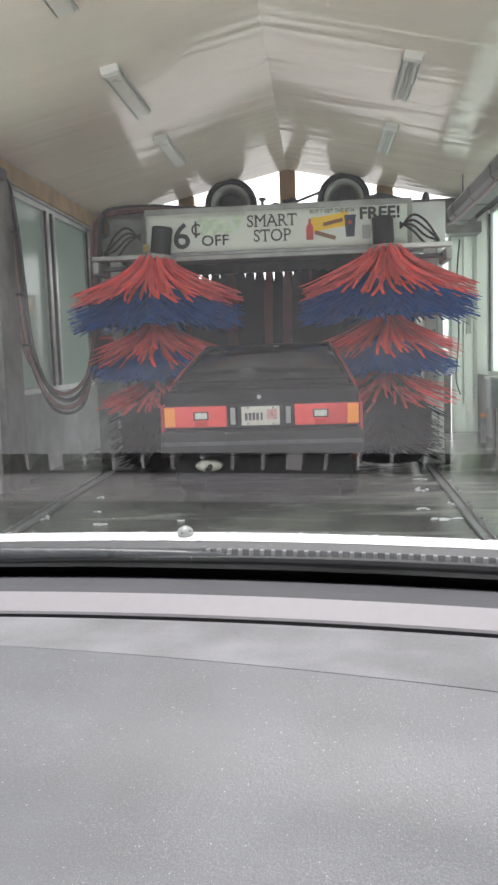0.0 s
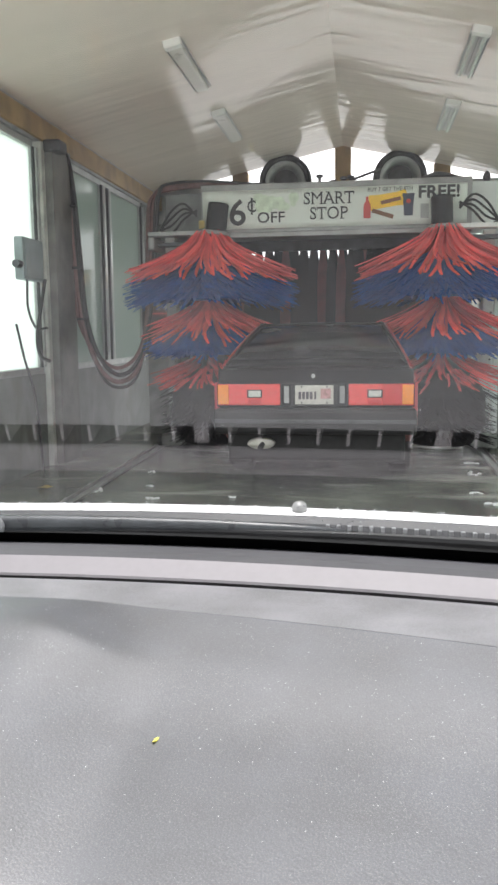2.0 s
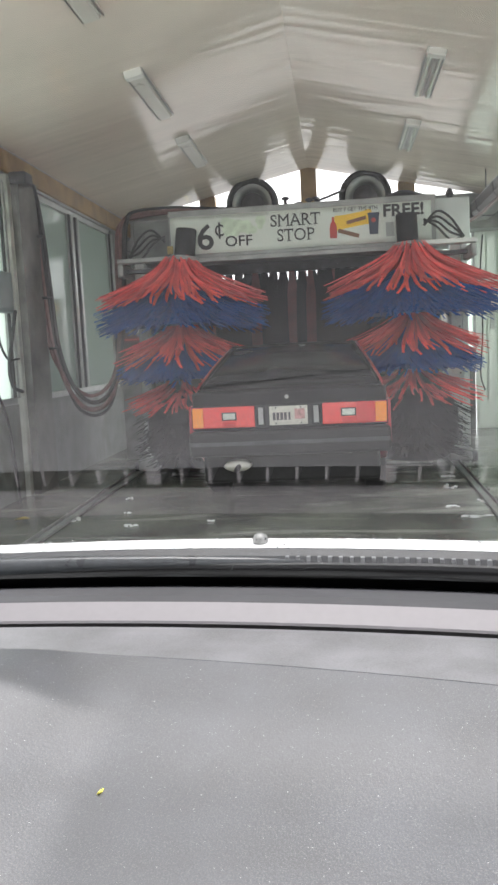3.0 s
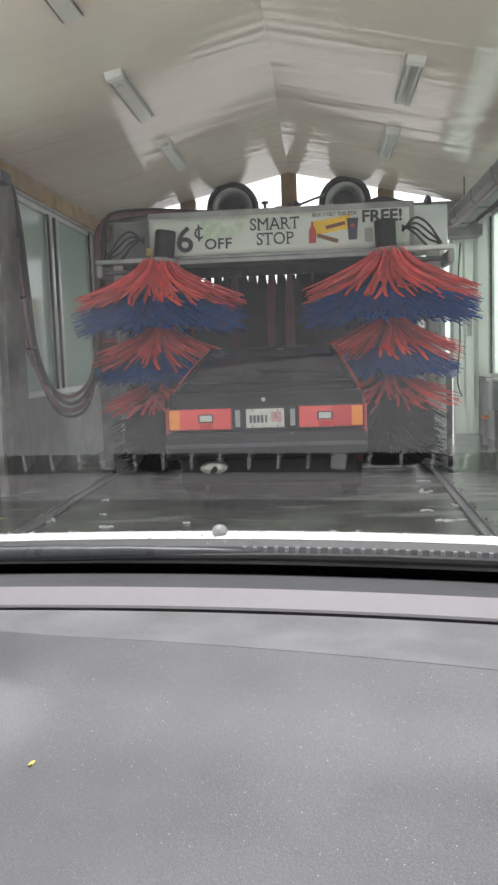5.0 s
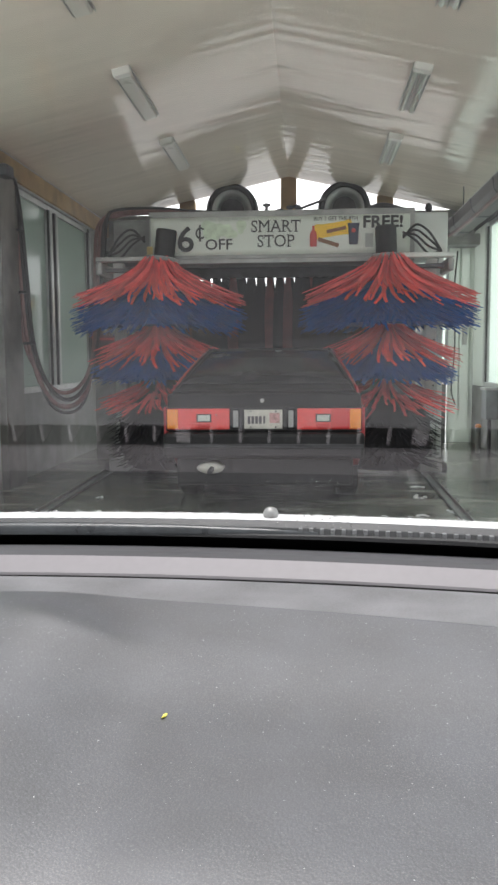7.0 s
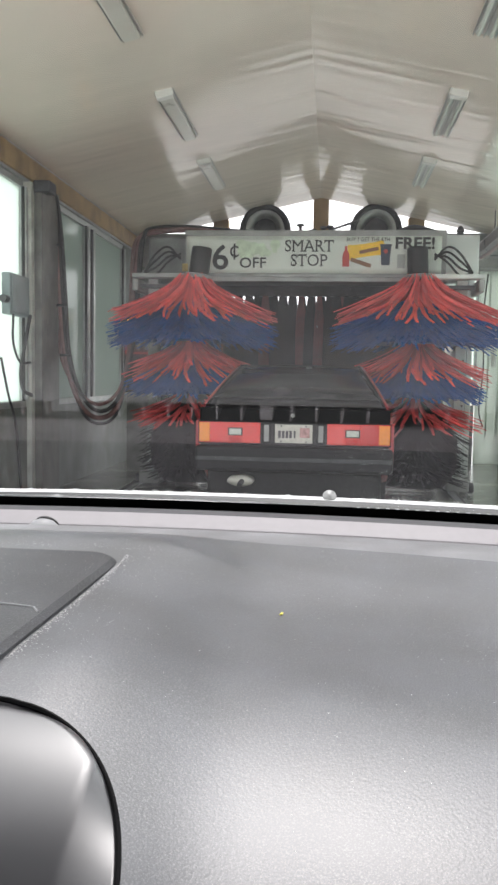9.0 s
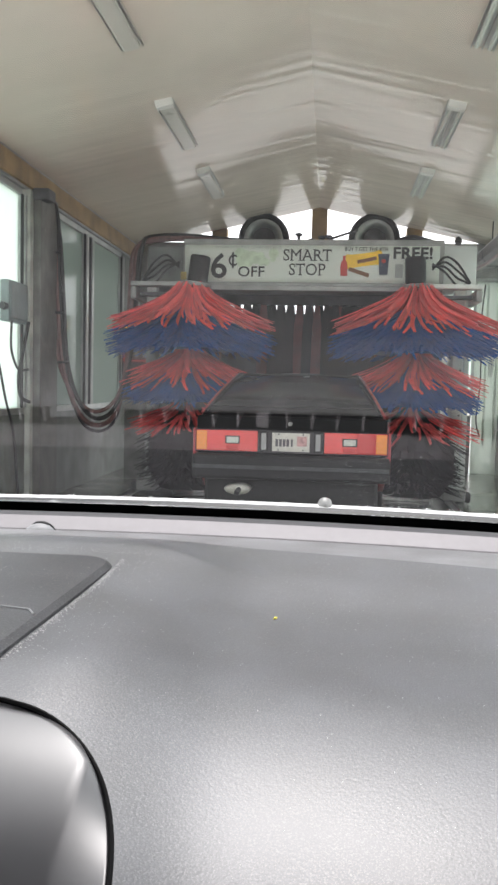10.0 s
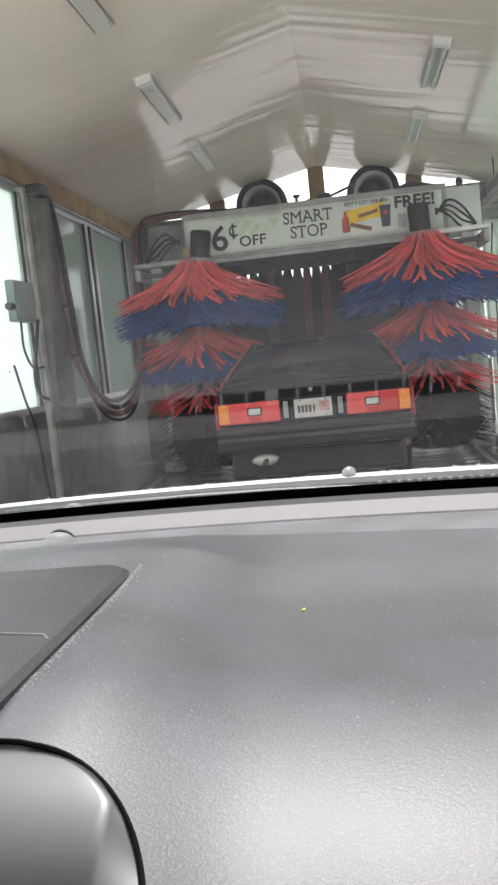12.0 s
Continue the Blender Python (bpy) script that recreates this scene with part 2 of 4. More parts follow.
    t = Matrix.Translation(((x0 + x1) / 2, (y0 + y1) / 2, (z0 + z1) / 2)) @ Matrix.Diagonal((x1 - x0, y1 - y0, z1 - z0, 1))
    bmesh.ops.transform(bm, matrix=(m @ t) if m else t, verts=made)
    if bevel:
        edges = list({e for v in made for e in v.link_edges})
        bmesh.ops.bevel(bm, geom=edges, offset=bevel, segments=2, affect="EDGES", profile=0.5)
    return bm


def lathe(profile, m=None, n=24, bm=None):
    """Turns (radius, height) pairs about z; closed at both ends."""
    bm = bm or bmesh.new()
    m = m or Matrix()
    rings = [[bm.verts.new(m @ Vector((r * math.cos(a), r * math.sin(a), h))) for a in (2 * math.pi * i / n for i in range(n))] for r, h in profile]
    for a, b in zip(rings, rings[1:]):
        for i in range(n):
            bm.faces.new((a[i], a[(i + 1) % n], b[(i + 1) % n], b[i]))
    bm.faces.new(list(reversed(rings[0])))
    bm.faces.new(rings[-1])
    return bm


def tube(points, r, n=8, bm=None, flat=1.0):
    """A round or flattened bar along points."""
    bm = bm or bmesh.new()
    pts = [Vector(p) for p in points]
    rings, side = [], None
    for i, p in enumerate(pts):
        d = (pts[min(i + 1, len(pts) - 1)] - pts[max(i - 1, 0)]).normalized()
        if side is None:
            side = d.cross(Vector((0, 0, 1)) if abs(d.z) < 0.95 else Vector((1, 0, 0))).normalized()
        side = (side - d * side.dot(d)).normalized()
        up = side.cross(d)
        rad = r[i] if isinstance(r, (list, tuple)) else r
        rings.append([bm.verts.new(p + rad * (math.cos(a) * side + flat * math.sin(a) * up)) for a in (2 * math.pi * k / n for k in range(n))])
    for a, b in zip(rings, rings[1:]):
        for k in range(n):
            bm.faces.new((a[k], a[(k + 1) % n], b[(k + 1) % n], b[k]))
    bm.faces.new(list(reversed(rings[0])))
    bm.faces.new(rings[-1])
    return bm


def smooth_line(points, steps=8):
    """Catmull-Rom curve through the points."""
    p = [Vector(q) for q in points]
    p = [2 * p[0] - p[1], *p, 2 * p[-1] - p[-2]]
    out = []
    for i in range(1, len(p) - 2):
        for s in range(steps):
            t = s / steps
            a, b, c, d = p[i - 1:i + 3]
            out.append(0.5 * ((2 * b) + (c - a) * t + (2 * a - 5 * b + 4 * c - d) * t * t + (3 * b - a - 3 * c + d) * t ** 3))
    return [*out, p[-2]]


def skin(rows, bm=None, close=False):
    """Faces between rows of points of equal count."""
    bm = bm or bmesh.new()
    vs = [[bm.verts.new(q) for q in row] for row in rows]
    for a, b in zip(vs, vs[1:]):
        n = len(a)
        for i in range(n if close else n - 1):
            bm.faces.new((a[i], a[(i + 1) % n], b[(i + 1) % n], b[i]))
    return bm


def thick(bm, t):
    bm.normal_update()
    bmesh.ops.solidify(bm, geom=bm.faces[:], thickness=t)
    return bm


def words(text, size, depth=0.002, bold=0.0):
    """Raised lettering as a bmesh in the x-z plane, its lower left corner at 0."""
    cu = bpy.data.curves.new("letters", "FONT")
    cu.body, cu.size, cu.extrude, cu.offset, cu.resolution_u = text, size, depth, bold, 3
    ob = bpy.data.objects.new("letters", cu)
    scene.collection.objects.link(ob)
    bpy.context.view_layer.update()
    me = bpy.data.meshes.new_from_object(ob.evaluated_get(bpy.context.evaluated_depsgraph_get()))
    bpy.data.objects.remove(ob)
    bm = bmesh.new()
    bm.from_mesh(me)
    bmesh.ops.transform(bm, matrix=Matrix.Rotation(radians(90), 4, "X"), verts=bm.verts)
    return bm


def fit_words(text, x0, x1, z0, z1, y, bold=0.0, slant=0.0):
    """Lettering stretched to a rectangle of a plane that faces -y."""
    bm = words(text, 1.0, 0.01, bold)
    xs, zs = [v.co.x for v in bm.verts], [v.co.z for v in bm.verts]
    sx, sz = (x1 - x0) / (max(xs) - min(xs)), (z1 - z0) / (max(zs) - min(zs))
    for v in bm.verts:
        v.co = Vector((x0 + (v.co.x - min(xs)) * sx, y + v.co.y * 0.1, z0 + (v.co.z - min(zs)) * sz))
    return bm


# slab feet of the typewriter face: left, right, bottom, top as shares of the letter's box
SLABS = {"S": ((0.84, 0.97, 0.66, 0.95), (0.03, 0.16, 0.05, 0.34)), "M": ((-0.08, 0.26, 0, 0.07), (0.74, 1.08, 0, 0.07), (-0.08, 0.16, 0.93, 1), (0.84, 1.08, 0.93, 1)),
         "A": ((-0.08, 0.26, 0, 0.07), (0.74, 1.08, 0, 0.07), (0.25, 0.55, 0.93, 1)), "R": ((-0.14, 0.36, 0, 0.07), (0.80, 1.12, 0, 0.07), (-0.14, 0.2, 0.93, 1)),
         "T": ((0.28, 0.72, 0, 0.07), (-0.02, 0.07, 0.72, 1), (0.93, 1.02, 0.72, 1)), "P": ((-0.14, 0.46, 0, 0.07), (-0.14, 0.2, 0.93, 1))}


def letters(text, x0, x1, z0, z1, y, bold, material, parent, slab=False):
    """A word, each character a part of its own."""
    bm = fit_words(text, x0, x1, z0, z1, y, bold)
    left, groups = set(bm.verts), []
    while left:
        stack, isle = [left.pop()], []
        while stack:
            v = stack.pop()
            isle.append(v)
            for e in v.link_edges:
                o = e.other_vert(v)
                if o in left:
                    left.remove(o)
                    stack.append(o)
        lo, hi = min(v.co.x for v in isle), max(v.co.x for v in isle)
        for g in groups:
            if min(hi, g[1]) - max(lo, g[0]) > 0.3 * min(hi - lo, g[1] - g[0]):
                g[0], g[1] = min(lo, g[0]), max(hi, g[1])
                g[2] += isle
                break
        else:
            groups.append([lo, hi, isle])
    for at, (lo, hi, isle) in enumerate(sorted(groups, key=lambda g: g[0])):
        keep = set(isle)
        number = {v: i for i, v in enumerate(isle)}
        one = bmesh.new()
        vs = [one.verts.new(v.co) for v in isle]
        for f in bm.faces:
            if f.verts[0] in keep:
                one.faces.new([vs[number[v]] for v in f.verts])
        for a, b, c, d in SLABS.get(text[at], ()) if slab else ():
            box(lo + (hi - lo) * a, lo + (hi - lo) * b, y - 0.0012, y + 0.001, z0 + (z1 - z0) * c, z0 + (z1 - z0) * d, bm=one)
        part("letter", one, material, parent)
    bm.free()


# ---- the wash hall ----
LX, RX, CX, FY, BY = -2.6, 2.75, 0.08, 12.1, 4.25      # inner faces of the walls, ridge, far gable, near end
EAVE, SLOPE, SILL, HEAD = 3.31, 0.22, 0.885, 3.0
RIDGE = EAVE + SLOPE * (CX - LX)


def roof_z(x):
    return RIDGE - SLOPE * abs(x - CX)


# added wall behind the camera, never in view: keeps bright sky out of the hatchback's reflections
solo("unseen_rear_wall", box(-40, 40, -16.2, -16, -0.02, 4.5), WALLW, "plain grey wall added out of view behind the camera to darken reflections", "wall", "structure")
solo("ground", skin([[Vector((x, y, -0.02)) for x in (-300, -20, 20, 300)] for y in (-300, -20, 30, 400)]), GROUND, "pale concrete yard that runs to the horizon", "ground", "structure")
floor = bmesh.new()
random.seed(4)
rows = []
for j in range(60):
    y = BY - 0.1 + (FY + 1.1 - BY) * j / 59
    rows.append([Vector((LX - 0.2 + (RX - LX + 0.4) * i / 30, y, 0.004 * noise.noise((i * 0.4, y * 0.7, 0)))) for i in range(31)])
skin(rows, floor)
solo("floor", floor, CONCRETE, "wet dark concrete floor of the wash bay", "floor", "structure", smooth=True)

# roof, in sheets with a fold at the ridge
roof = bmesh.new()
for a, b in ((LX - 0.3, CX), (CX, RX + 0.3)):
    rows = []
    for j in range(701):
        y = BY - 0.1 + (FY + 0.1 - BY) * j / 700
        rows.append([Vector((x, y, roof_z(x) + 0.0042 * noise.noise((x * 0.5, y * 4.4, 3)) + 0.0026 * noise.noise((x * 0.9, y * 10.0, 5)))) for x in (a + (b - a) * q for q in [0, 0.001] + [i / 24 for i in range(1, 24)] + [0.999, 1])])
    skin(rows, roof)
bmesh.ops.recalc_face_normals(roof, faces=roof.faces[:])
thick(roof, 0.05)
solo("ceiling", roof, CEIL, "glossy off-white sheet ceiling folded at the ridge", "ceiling", "structure", smooth=True)

solo("trim_ridge", box(CX - 0.022, CX + 0.022, BY, FY, RIDGE - 0.016, RIDGE - 0.0105, 0.002), CEIL, "off-white cover strip along the ridge", "trim", "structure")

# left wall: low wall, posts, eave beam
solo("wall_left", box(LX - 0.2, LX, 7.60, FY + 0.2, -0.02, SILL), WALLW, "low painted block wall under the side windows", "wall", "structure")
# the shadow gap over the beam is made as a solid grey strip
solo("eave_shadow_strip", box(LX - 0.16, LX + 0.005, BY, FY, 3.235, EAVE - 0.01, 0.004), STEEL, "grey strip standing in for the shadow gap between beam and roof", "trim", "structure")
solo("trim_head", box(LX - 0.14, LX + 0.012, BY, FY, HEAD, 3.028, 0.004), STEEL, "grey window head strip under the beam", "trim", "structure")
solo("beam_left", box(LX - 0.16, LX + 0.03, BY, FY, 3.03, 3.232, 0.01), WOOD, "stained timber eave beam with worn varnish", "beam", "structure")
post = thing("post_left", (LX, 7.43, 0), "grey steel post at the open side of the bay", "post", kind="structure")
part("web", box(LX - 0.10, LX + 0.12, 7.49, 7.99, 0, HEAD, 0.006), POSTPALE, post)
part("flange", box(LX - 0.045, LX + 0.05, 7.40, 7.488, 0, HEAD, 0.006), FLANGE, post, "paler painted flange")
solo("wall_right", box(RX, RX + 0.2, BY, FY + 0.2, -0.02, 0.84), WALLW, "low painted block wall under the right windows", "wall", "structure")
solo("beam_right", box(RX - 0.02, RX + 0.16, BY, FY, 3.03, 3.28, 0.01), DARKSTEEL, "dark eave beam over the windows", "beam", "structure")


def window(name, wall_x, y0, y1, z0, z1, pane, posts, side):
    w = thing(name, (wall_x, y0, z0), "aluminium window with a milky pane", "window", kind="structure")
    f = 0.06
    a, b = sorted((wall_x + side * 0.02, wall_x + side * 0.10))
    for k in range(len(posts) + 1):
        ya, yb = ([y0] + posts)[k], (posts + [y1])[k]
        p = part("pane", box(wall_x + side * 0.05, wall_x + side * 0.056, ya + f / 2, yb - f / 2, z0 + f, z1 - f), pane, w)
    part("sill", box(a - 0.02, b + 0.02, y0, y1, z0, z0 + f, 0.004), ALU, w)
    part("head", box(a, b, y0, y1, z1 - f, z1, 0.004), ALU, w)
    for y in [y0] + posts + [y1]:
        part("mullion", box(*sorted((wall_x + side * 0.10, wall_x - side * 0.02)), y - f / 2, y + f / 2, z0 + f, z1 - f, 0.004), ALU, w)
        part("mullion_gasket", box(min(b, wall_x - side * 0.005), max(a, wall_x - side * 0.005), y - f / 2 - 0.018, y - f / 2 - 0.001, z0 + f, z1 - f), RUBBER, w)
    return w


window("window_1", LX, 7.98, 11.05, SILL, HEAD, FROST, [9.36, 9.58], -1)
solo("wall_left_end", box(LX - 0.15, LX, 11.08, FY, SILL, HEAD), WALLW, "painted panel between the window and the end wall", "wall", "structure")
window("window_2", RX, BY + 0.2, 11.3, 0.84, 3.03, BRIGHT, [7.6], 1)
window("window_3", LX, BY + 0.2, 7.38, SILL, HEAD, BRIGHT, [], -1)
solo("wall_right_end", box(RX, RX + 0.06, 11.33, FY + 0.2, 0.84, 3.03), FIBRE, "pale wall panel beside the exit", "wall", "structure")
solo("wall_left_near", box(LX - 0.2, LX, BY, 7.58, -0.02, SILL), WALLW, "low painted block wall under the milky windows", "wall", "structure")

# far gable: posts, opening for the exit, strip under the roof
for x in (CX - 1.48, CX, CX + 1.385):
    solo("gable_post", box(x - 0.115, x + 0.115, FY - 0.02, FY + 0.14, 2.95, roof_z(abs(x - CX) + CX + 0.115) - 0.004, 0.005), WOOD, "varnished timber post of the far gable", "post", "structure")
solo("wall_far_left", box(LX, -1.75, FY, FY + 0.12, -0.02, 2.8), WALLW, "pale end wall beside the exit", "wall", "structure")
solo("wall_far_right", box(2.39, RX, FY, FY + 0.06, -0.02, 2.8), FIBRE, "pale panelled end wall beside the exit", "wall", "structure")
solo("wall_far_sill", box(1.95, 2.37, FY, FY + 0.12, -0.02, 0.85), WALLW, "low end wall under a narrow window", "wall", "structure")
solo("door_jamb", box(1.85, 1.95, FY, FY + 0.12, -0.02, 2.8), STEEL, "steel jamb of the exit door", "jamb", "structure")
slit = thing("window_4", (1.95, FY, 0.85), "narrow bright window beside the exit", "window", kind="structure")
part("pane", box(1.95, 2.355, FY + 0.05, FY + 0.056, 0.88, 2.78), BRIGHT, slit)
part("mullion", box(2.35, 2.39, FY - 0.015, FY + 0.06, 0.85, 2.8, 0.004), ALU, slit)
for x in (2.55, 2.70):
    solo("trim", box(x - 0.015, x + 0.015, FY - 0.012, FY - 0.002, 0.4, 2.8, 0.004), FIBRE, "pale cover strip on the end wall", "trim", "structure")
solo("wall_gable_low", box(LX, RX, FY, FY + 0.12, 2.95, 3.34), STEEL, "grey panel under the gable lights", "wall", "structure")
solo("lintel_far", box(LX, RX, FY - 0.35, FY + 0.12, 2.8, 2.95), STEEL, "steel lintel shelf over the exit", "lintel", "structure")
front = bmesh.new()
for x0, x1 in ((LX - 0.2, CX), (CX, RX + 0.2)):
    front.faces.new([front.verts.new((x, BY - 0.1, z)) for x, z in ((x0, roof_z(x0) - 0.16), (x1, roof_z(x1) - 0.16), (x1, roof_z(x1) + 0.06), (x0, roof_z(x0) + 0.06))])
thick(front, 0.1)
solo("wall_front", front, WALLW, "white edge board over the open entrance", "wall", "structure")


# fluorescent fittings
def fitting(x, y0, length):
    z = roof_z(x) - 0.012
    tilt = Matrix.Translation((x, y0, z)) @ Matrix.Rotation(math.atan(SLOPE) * (1 if x < CX else -1), 4, "Y").inverted()
    f = thing("ceiling_light", (x, y0, z), "unlit white twin-tube fluorescent fitting under the roof", "ceiling light", "roof lights")
    part("tray", box(-0.08, 0.08, 0, length, -0.05, 0.0, 0.006, m=tilt), WHITEM, f)
    if x < CX:
        part("diffuser", box(-0.066, 0.066, 0.03, length - 0.03, -0.095, -0.05, 0.02, m=tilt), DIFFUSER, f, "yellowed clear diffuser")
        rails = (-0.077, 0.077)
    else:
        for s in (-0.045, 0.045):
            part("tube", tube([tilt @ Vector((s, 0.05, -0.07)), tilt @ Vector((s, length - 0.05, -0.07))], 0.017), BANNER, f)
        rails = (-0.077, 0.0, 0.077)
    for s in rails:
        part("side_rail", box(s - 0.004, s + 0.004, 0.02, length, -0.066, -0.050, 0, m=tilt), ALU, f)
    part("end_cap", box(-0.075, 0.075, -0.03, 0.06, -0.10, -0.0, 0.01, m=tilt), PALE, f, "yellowed plastic end cap")
    return f


for y0, length in ((6.74, 1.28), (8.88, 1.25), (4.36, 1.28)):
    fitting(-1.165, y0, length)
for y0, length in ((6.88, 1.20), (8.95, 1.22), (4.55, 1.22)):
    fitting(1.295, y0, length)

# guide rails on the floor
def wheel_guide(xa, ya, xb, yb, side):
    """A flat rail on the floor with an upturned outer edge and bolted clips."""
    g = thing("wheel_guide", (xa, ya, 0), "wet galvanised flat guide rail bolted to the floor", "guide rail", "wheel guides")
    turn = Matrix.Translation((xa, ya, 0)) @ Matrix.Rotation(-math.atan2(xb - xa, yb - ya), 4, "Z")
    run = math.hypot(xb - xa, yb - ya)
    part("rail", box(-0.028, 0.028, 0, run, 0.004, 0.026, 0.003, m=turn), ALU, g)
    part("edge", box(*sorted((side * 0.029, side * 0.038)), 0, run, 0.004, 0.05, 0.003, m=turn), STEEL, g)
    for k in range(9):
        y = 0.3 + (run - 0.6) * k / 8
        part("clip", box(*sorted((side * 0.040, side * 0.09)), y - 0.03, y + 0.03, 0.004, 0.03, 0.004, m=turn), STEEL, g)
        part("bolt", lathe([(0.012, 0.03), (0.012, 0.04), (0.004, 0.044)], turn @ Matrix.Translation((side * 0.065, y, 0)), 8), DARKSTEEL, g)


wheel_guide(1.49, 4.3, 1.61, 9.6, 1)
wheel_guide(-1.72, 4.3, -1.83, 9.6, -1)

# cable trough under the right eave, on rods from the roof
trough = thing("cable_trough", (2.3, 3.0, 2.8), "dark steel cable trough hung under the roof", "cable trough")
rows = [[Vector((2.3 + x, y, 2.9 + z)) for x, z in ((-0.13, 0.09), (-0.12, -0.02), (-0.05, -0.10), (0.06, -0.10), (0.13, -0.02), (0.14, 0.09))] for y in (4.5, 6.0, 8.0, 10.9)]
part("channel", thick(skin(rows), 0.012), POSTGREY, trough)
for x, z in ((-0.135, 2.99), (0.145, 2.99)):
    part("edge", tube([(2.3 + x, 4.5, z), (2.3 + x, 10.9, z)], 0.011, 6), STEEL, trough)
for y in (5.0, 6.1, 7.2, 8.3, 9.4, 10.5):
    part("strap", tube([(2.16, y, 2.99), (2.175, y, 2.875), (2.245, y, 2.788), (2.365, y, 2.788), (2.435, y, 2.875), (2.45, y, 2.99)], 0.012, 6), DARKSTEEL, trough)
part("hose", tube(smooth_line([(2.20, 5.0, 2.80), (2.19, 6.5, 2.79), (2.20, 8.0, 2.80), (2.19, 9.4, 2.78), (2.12, 10.6, 2.76), (1.8, 10.9, 2.72)], 5), 0.022, 8), HOSE, trough)
part("hose", tube(smooth_line([(2.26, 5.02, 2.94), (2.25, 5.6, 2.95), (2.31, 7, 2.98), (2.26, 9, 2.95), (2.28, 10.8, 2.93)], 4), 0.035, 8), RUBBER, trough)
part("hose", tube(smooth_line([(2.36, 5.02, 2.93), (2.37, 5.6, 2.94), (2.34, 7, 2.95), (2.36, 10.8, 2.93)], 4), 0.022, 8), HOSE, trough)
for y in (5.2, 8.4, 10.6):
    part("rod", tube([(2.3, y, 2.8), (2.3, y, roof_z(2.3))], 0.008, 6), DARKSTEEL, trough)

# small fittings on the end wall and the right wall
sock = thing("wall_socket", (2.62, FY - 0.03, 1.5), "white switch box on the end wall with a cable", "switch box")
part("case", box(2.585, 2.655, FY - 0.06, FY - 0.026, 1.42, 1.68, 0.006), WHITEM, sock)
part("cable", tube(smooth_line([(2.5, FY - 0.04, 2.75), (2.46, FY - 0.045, 2.2), (2.48, FY - 0.045, 1.4), (2.44, FY - 0.045, 0.8), (2.5, FY - 0.045, 0.55)], 5), 0.011, 6), RUBBER, sock)
pump = thing("wall_cabinet", (2.7, 10.6, 0.45), "small grey cabinet on the low wall with a pipe", "cabinet")
part("case", box(2.60, 2.75, 10.45, 10.75, 0.45, 0.82, 0.015), BOXGREY, pump)
part("lid", box(2.585, 2.752, 10.43, 10.77, 0.82, 0.85, 0.006), ALU, pump)
part("pipe", tube([(2.66, 10.52, 0), (2.66, 10.52, 0.46)], 0.025, 8), DARKSTEEL, pump)
stub = thing("floor_stub", (2.56, 10.7, 0), "short grey pipe stub with an orange cap on the floor", "pipe")
part("pipe", tube([(2.56, 10.7, 0), (2.56, 10.7, 0.33)], 0.03, 10), STEEL, stub)
part("cap", lathe([(0.04, 0), (0.04, 0.03), (0.02, 0.05)], Matrix.Translation((2.56, 10.7, 0.33)), 12), AMBER, stub)

# amber display at the end wall
LY, LXC = 9.92, -2.11
led = thing("price_display", (LXC, LY, 0), "dark wash display with amber lit line on a stand", "display")
part("case", box(LXC - 0.2, LXC + 0.2, LY, LY + 0.09, 1.0, 2.05, 0.012), BLACKP, led)
part("stand", box(LXC - 0.16, LXC + 0.16, LY + 0.02, LY + 0.07, 0, 1.0, 0.01), STEEL, led)
for x0, x1 in ((-0.15, -0.115), (-0.105, -0.07), (-0.06, -0.025), (0.08, 0.095), (0.105, 0.14)):
    part("lit_bar", box(LXC + x0, LXC + x1, LY - 0.008, LY - 0.001, 1.88, 1.97, 0.003), AMBERLED, led, "amber lit character bar")
for z in (1.48, 1.67):
    part("lit_frame", box(LXC - 0.17, LXC + 0.15, LY - 0.008, LY - 0.001, z, z + 0.018), REDLED, led, "dim red lit frame line")
part("lit_frame", box(LXC - 0.175, LXC - 0.157, LY - 0.008, LY - 0.001, 1.48, 1.69), REDLED, led, "dim red lit frame line")
for x in (-0.03, 0.07):
    part("lit_bar", box(LXC + x, LXC + x + 0.045, LY - 0.008, LY - 0.001, 1.53, 1.64, 0.003), PALELED, led, "pale lit character bar")

# grey box with cables on the left post
BOXA, BOXB = 6.90, 7.36
cab = thing("junction_box", (LX + 0.04, 7.1, 1.73), "grey steel junction box fixed to the post, cables below", "junction box")
part("case", box(LX - 0.04, LX + 0.045, BOXA, BOXB, 1.73, 2.10, 0.012), BOXGREY, cab)
part("door", box(LX + 0.045, LX + 0.056, BOXA + 0.03, BOXB - 0.03, 1.76, 2.07, 0.006), BOXGREY, cab)
part("gland", tube([(LX + 0.01, BOXA, 1.86), (LX + 0.01, BOXA - 0.09, 1.86)], 0.035, 8), DARKSTEEL, cab)
part("cable", tube(smooth_line([(LX + 0.05, 6.95, 1.73), (LX + 0.06, 6.92, 1.48), (LX + 0.06, 7.08, 1.31), (LX + 0.04, 7.39, 1.31)], 6), 0.011, 6), RUBBER, cab)
part("cable", tube(smooth_line([(LX + 0.06, 7.34, 1.75), (LX + 0.07, 7.2, 1.52), (LX + 0.08, 7.05, 1.24), (LX + 0.06, 7.15, 1.06), (LX + 0.05, 7.39, 1.0)], 6), 0.017, 6), RUBBER, cab)
part("cable", tube(smooth_line([(LX + 0.03, 6.72, 1.34), (LX + 0.06, 6.8, 1.02), (LX + 0.06, 6.97, 0.74), (LX + 0.06, 7.06, 0.3), (LX + 0.06, 7.1, 0.0)], 6), 0.011, 6), RUBBER, cab)

# ---- the wash machine ----
GY = 8.5                                      # its front face
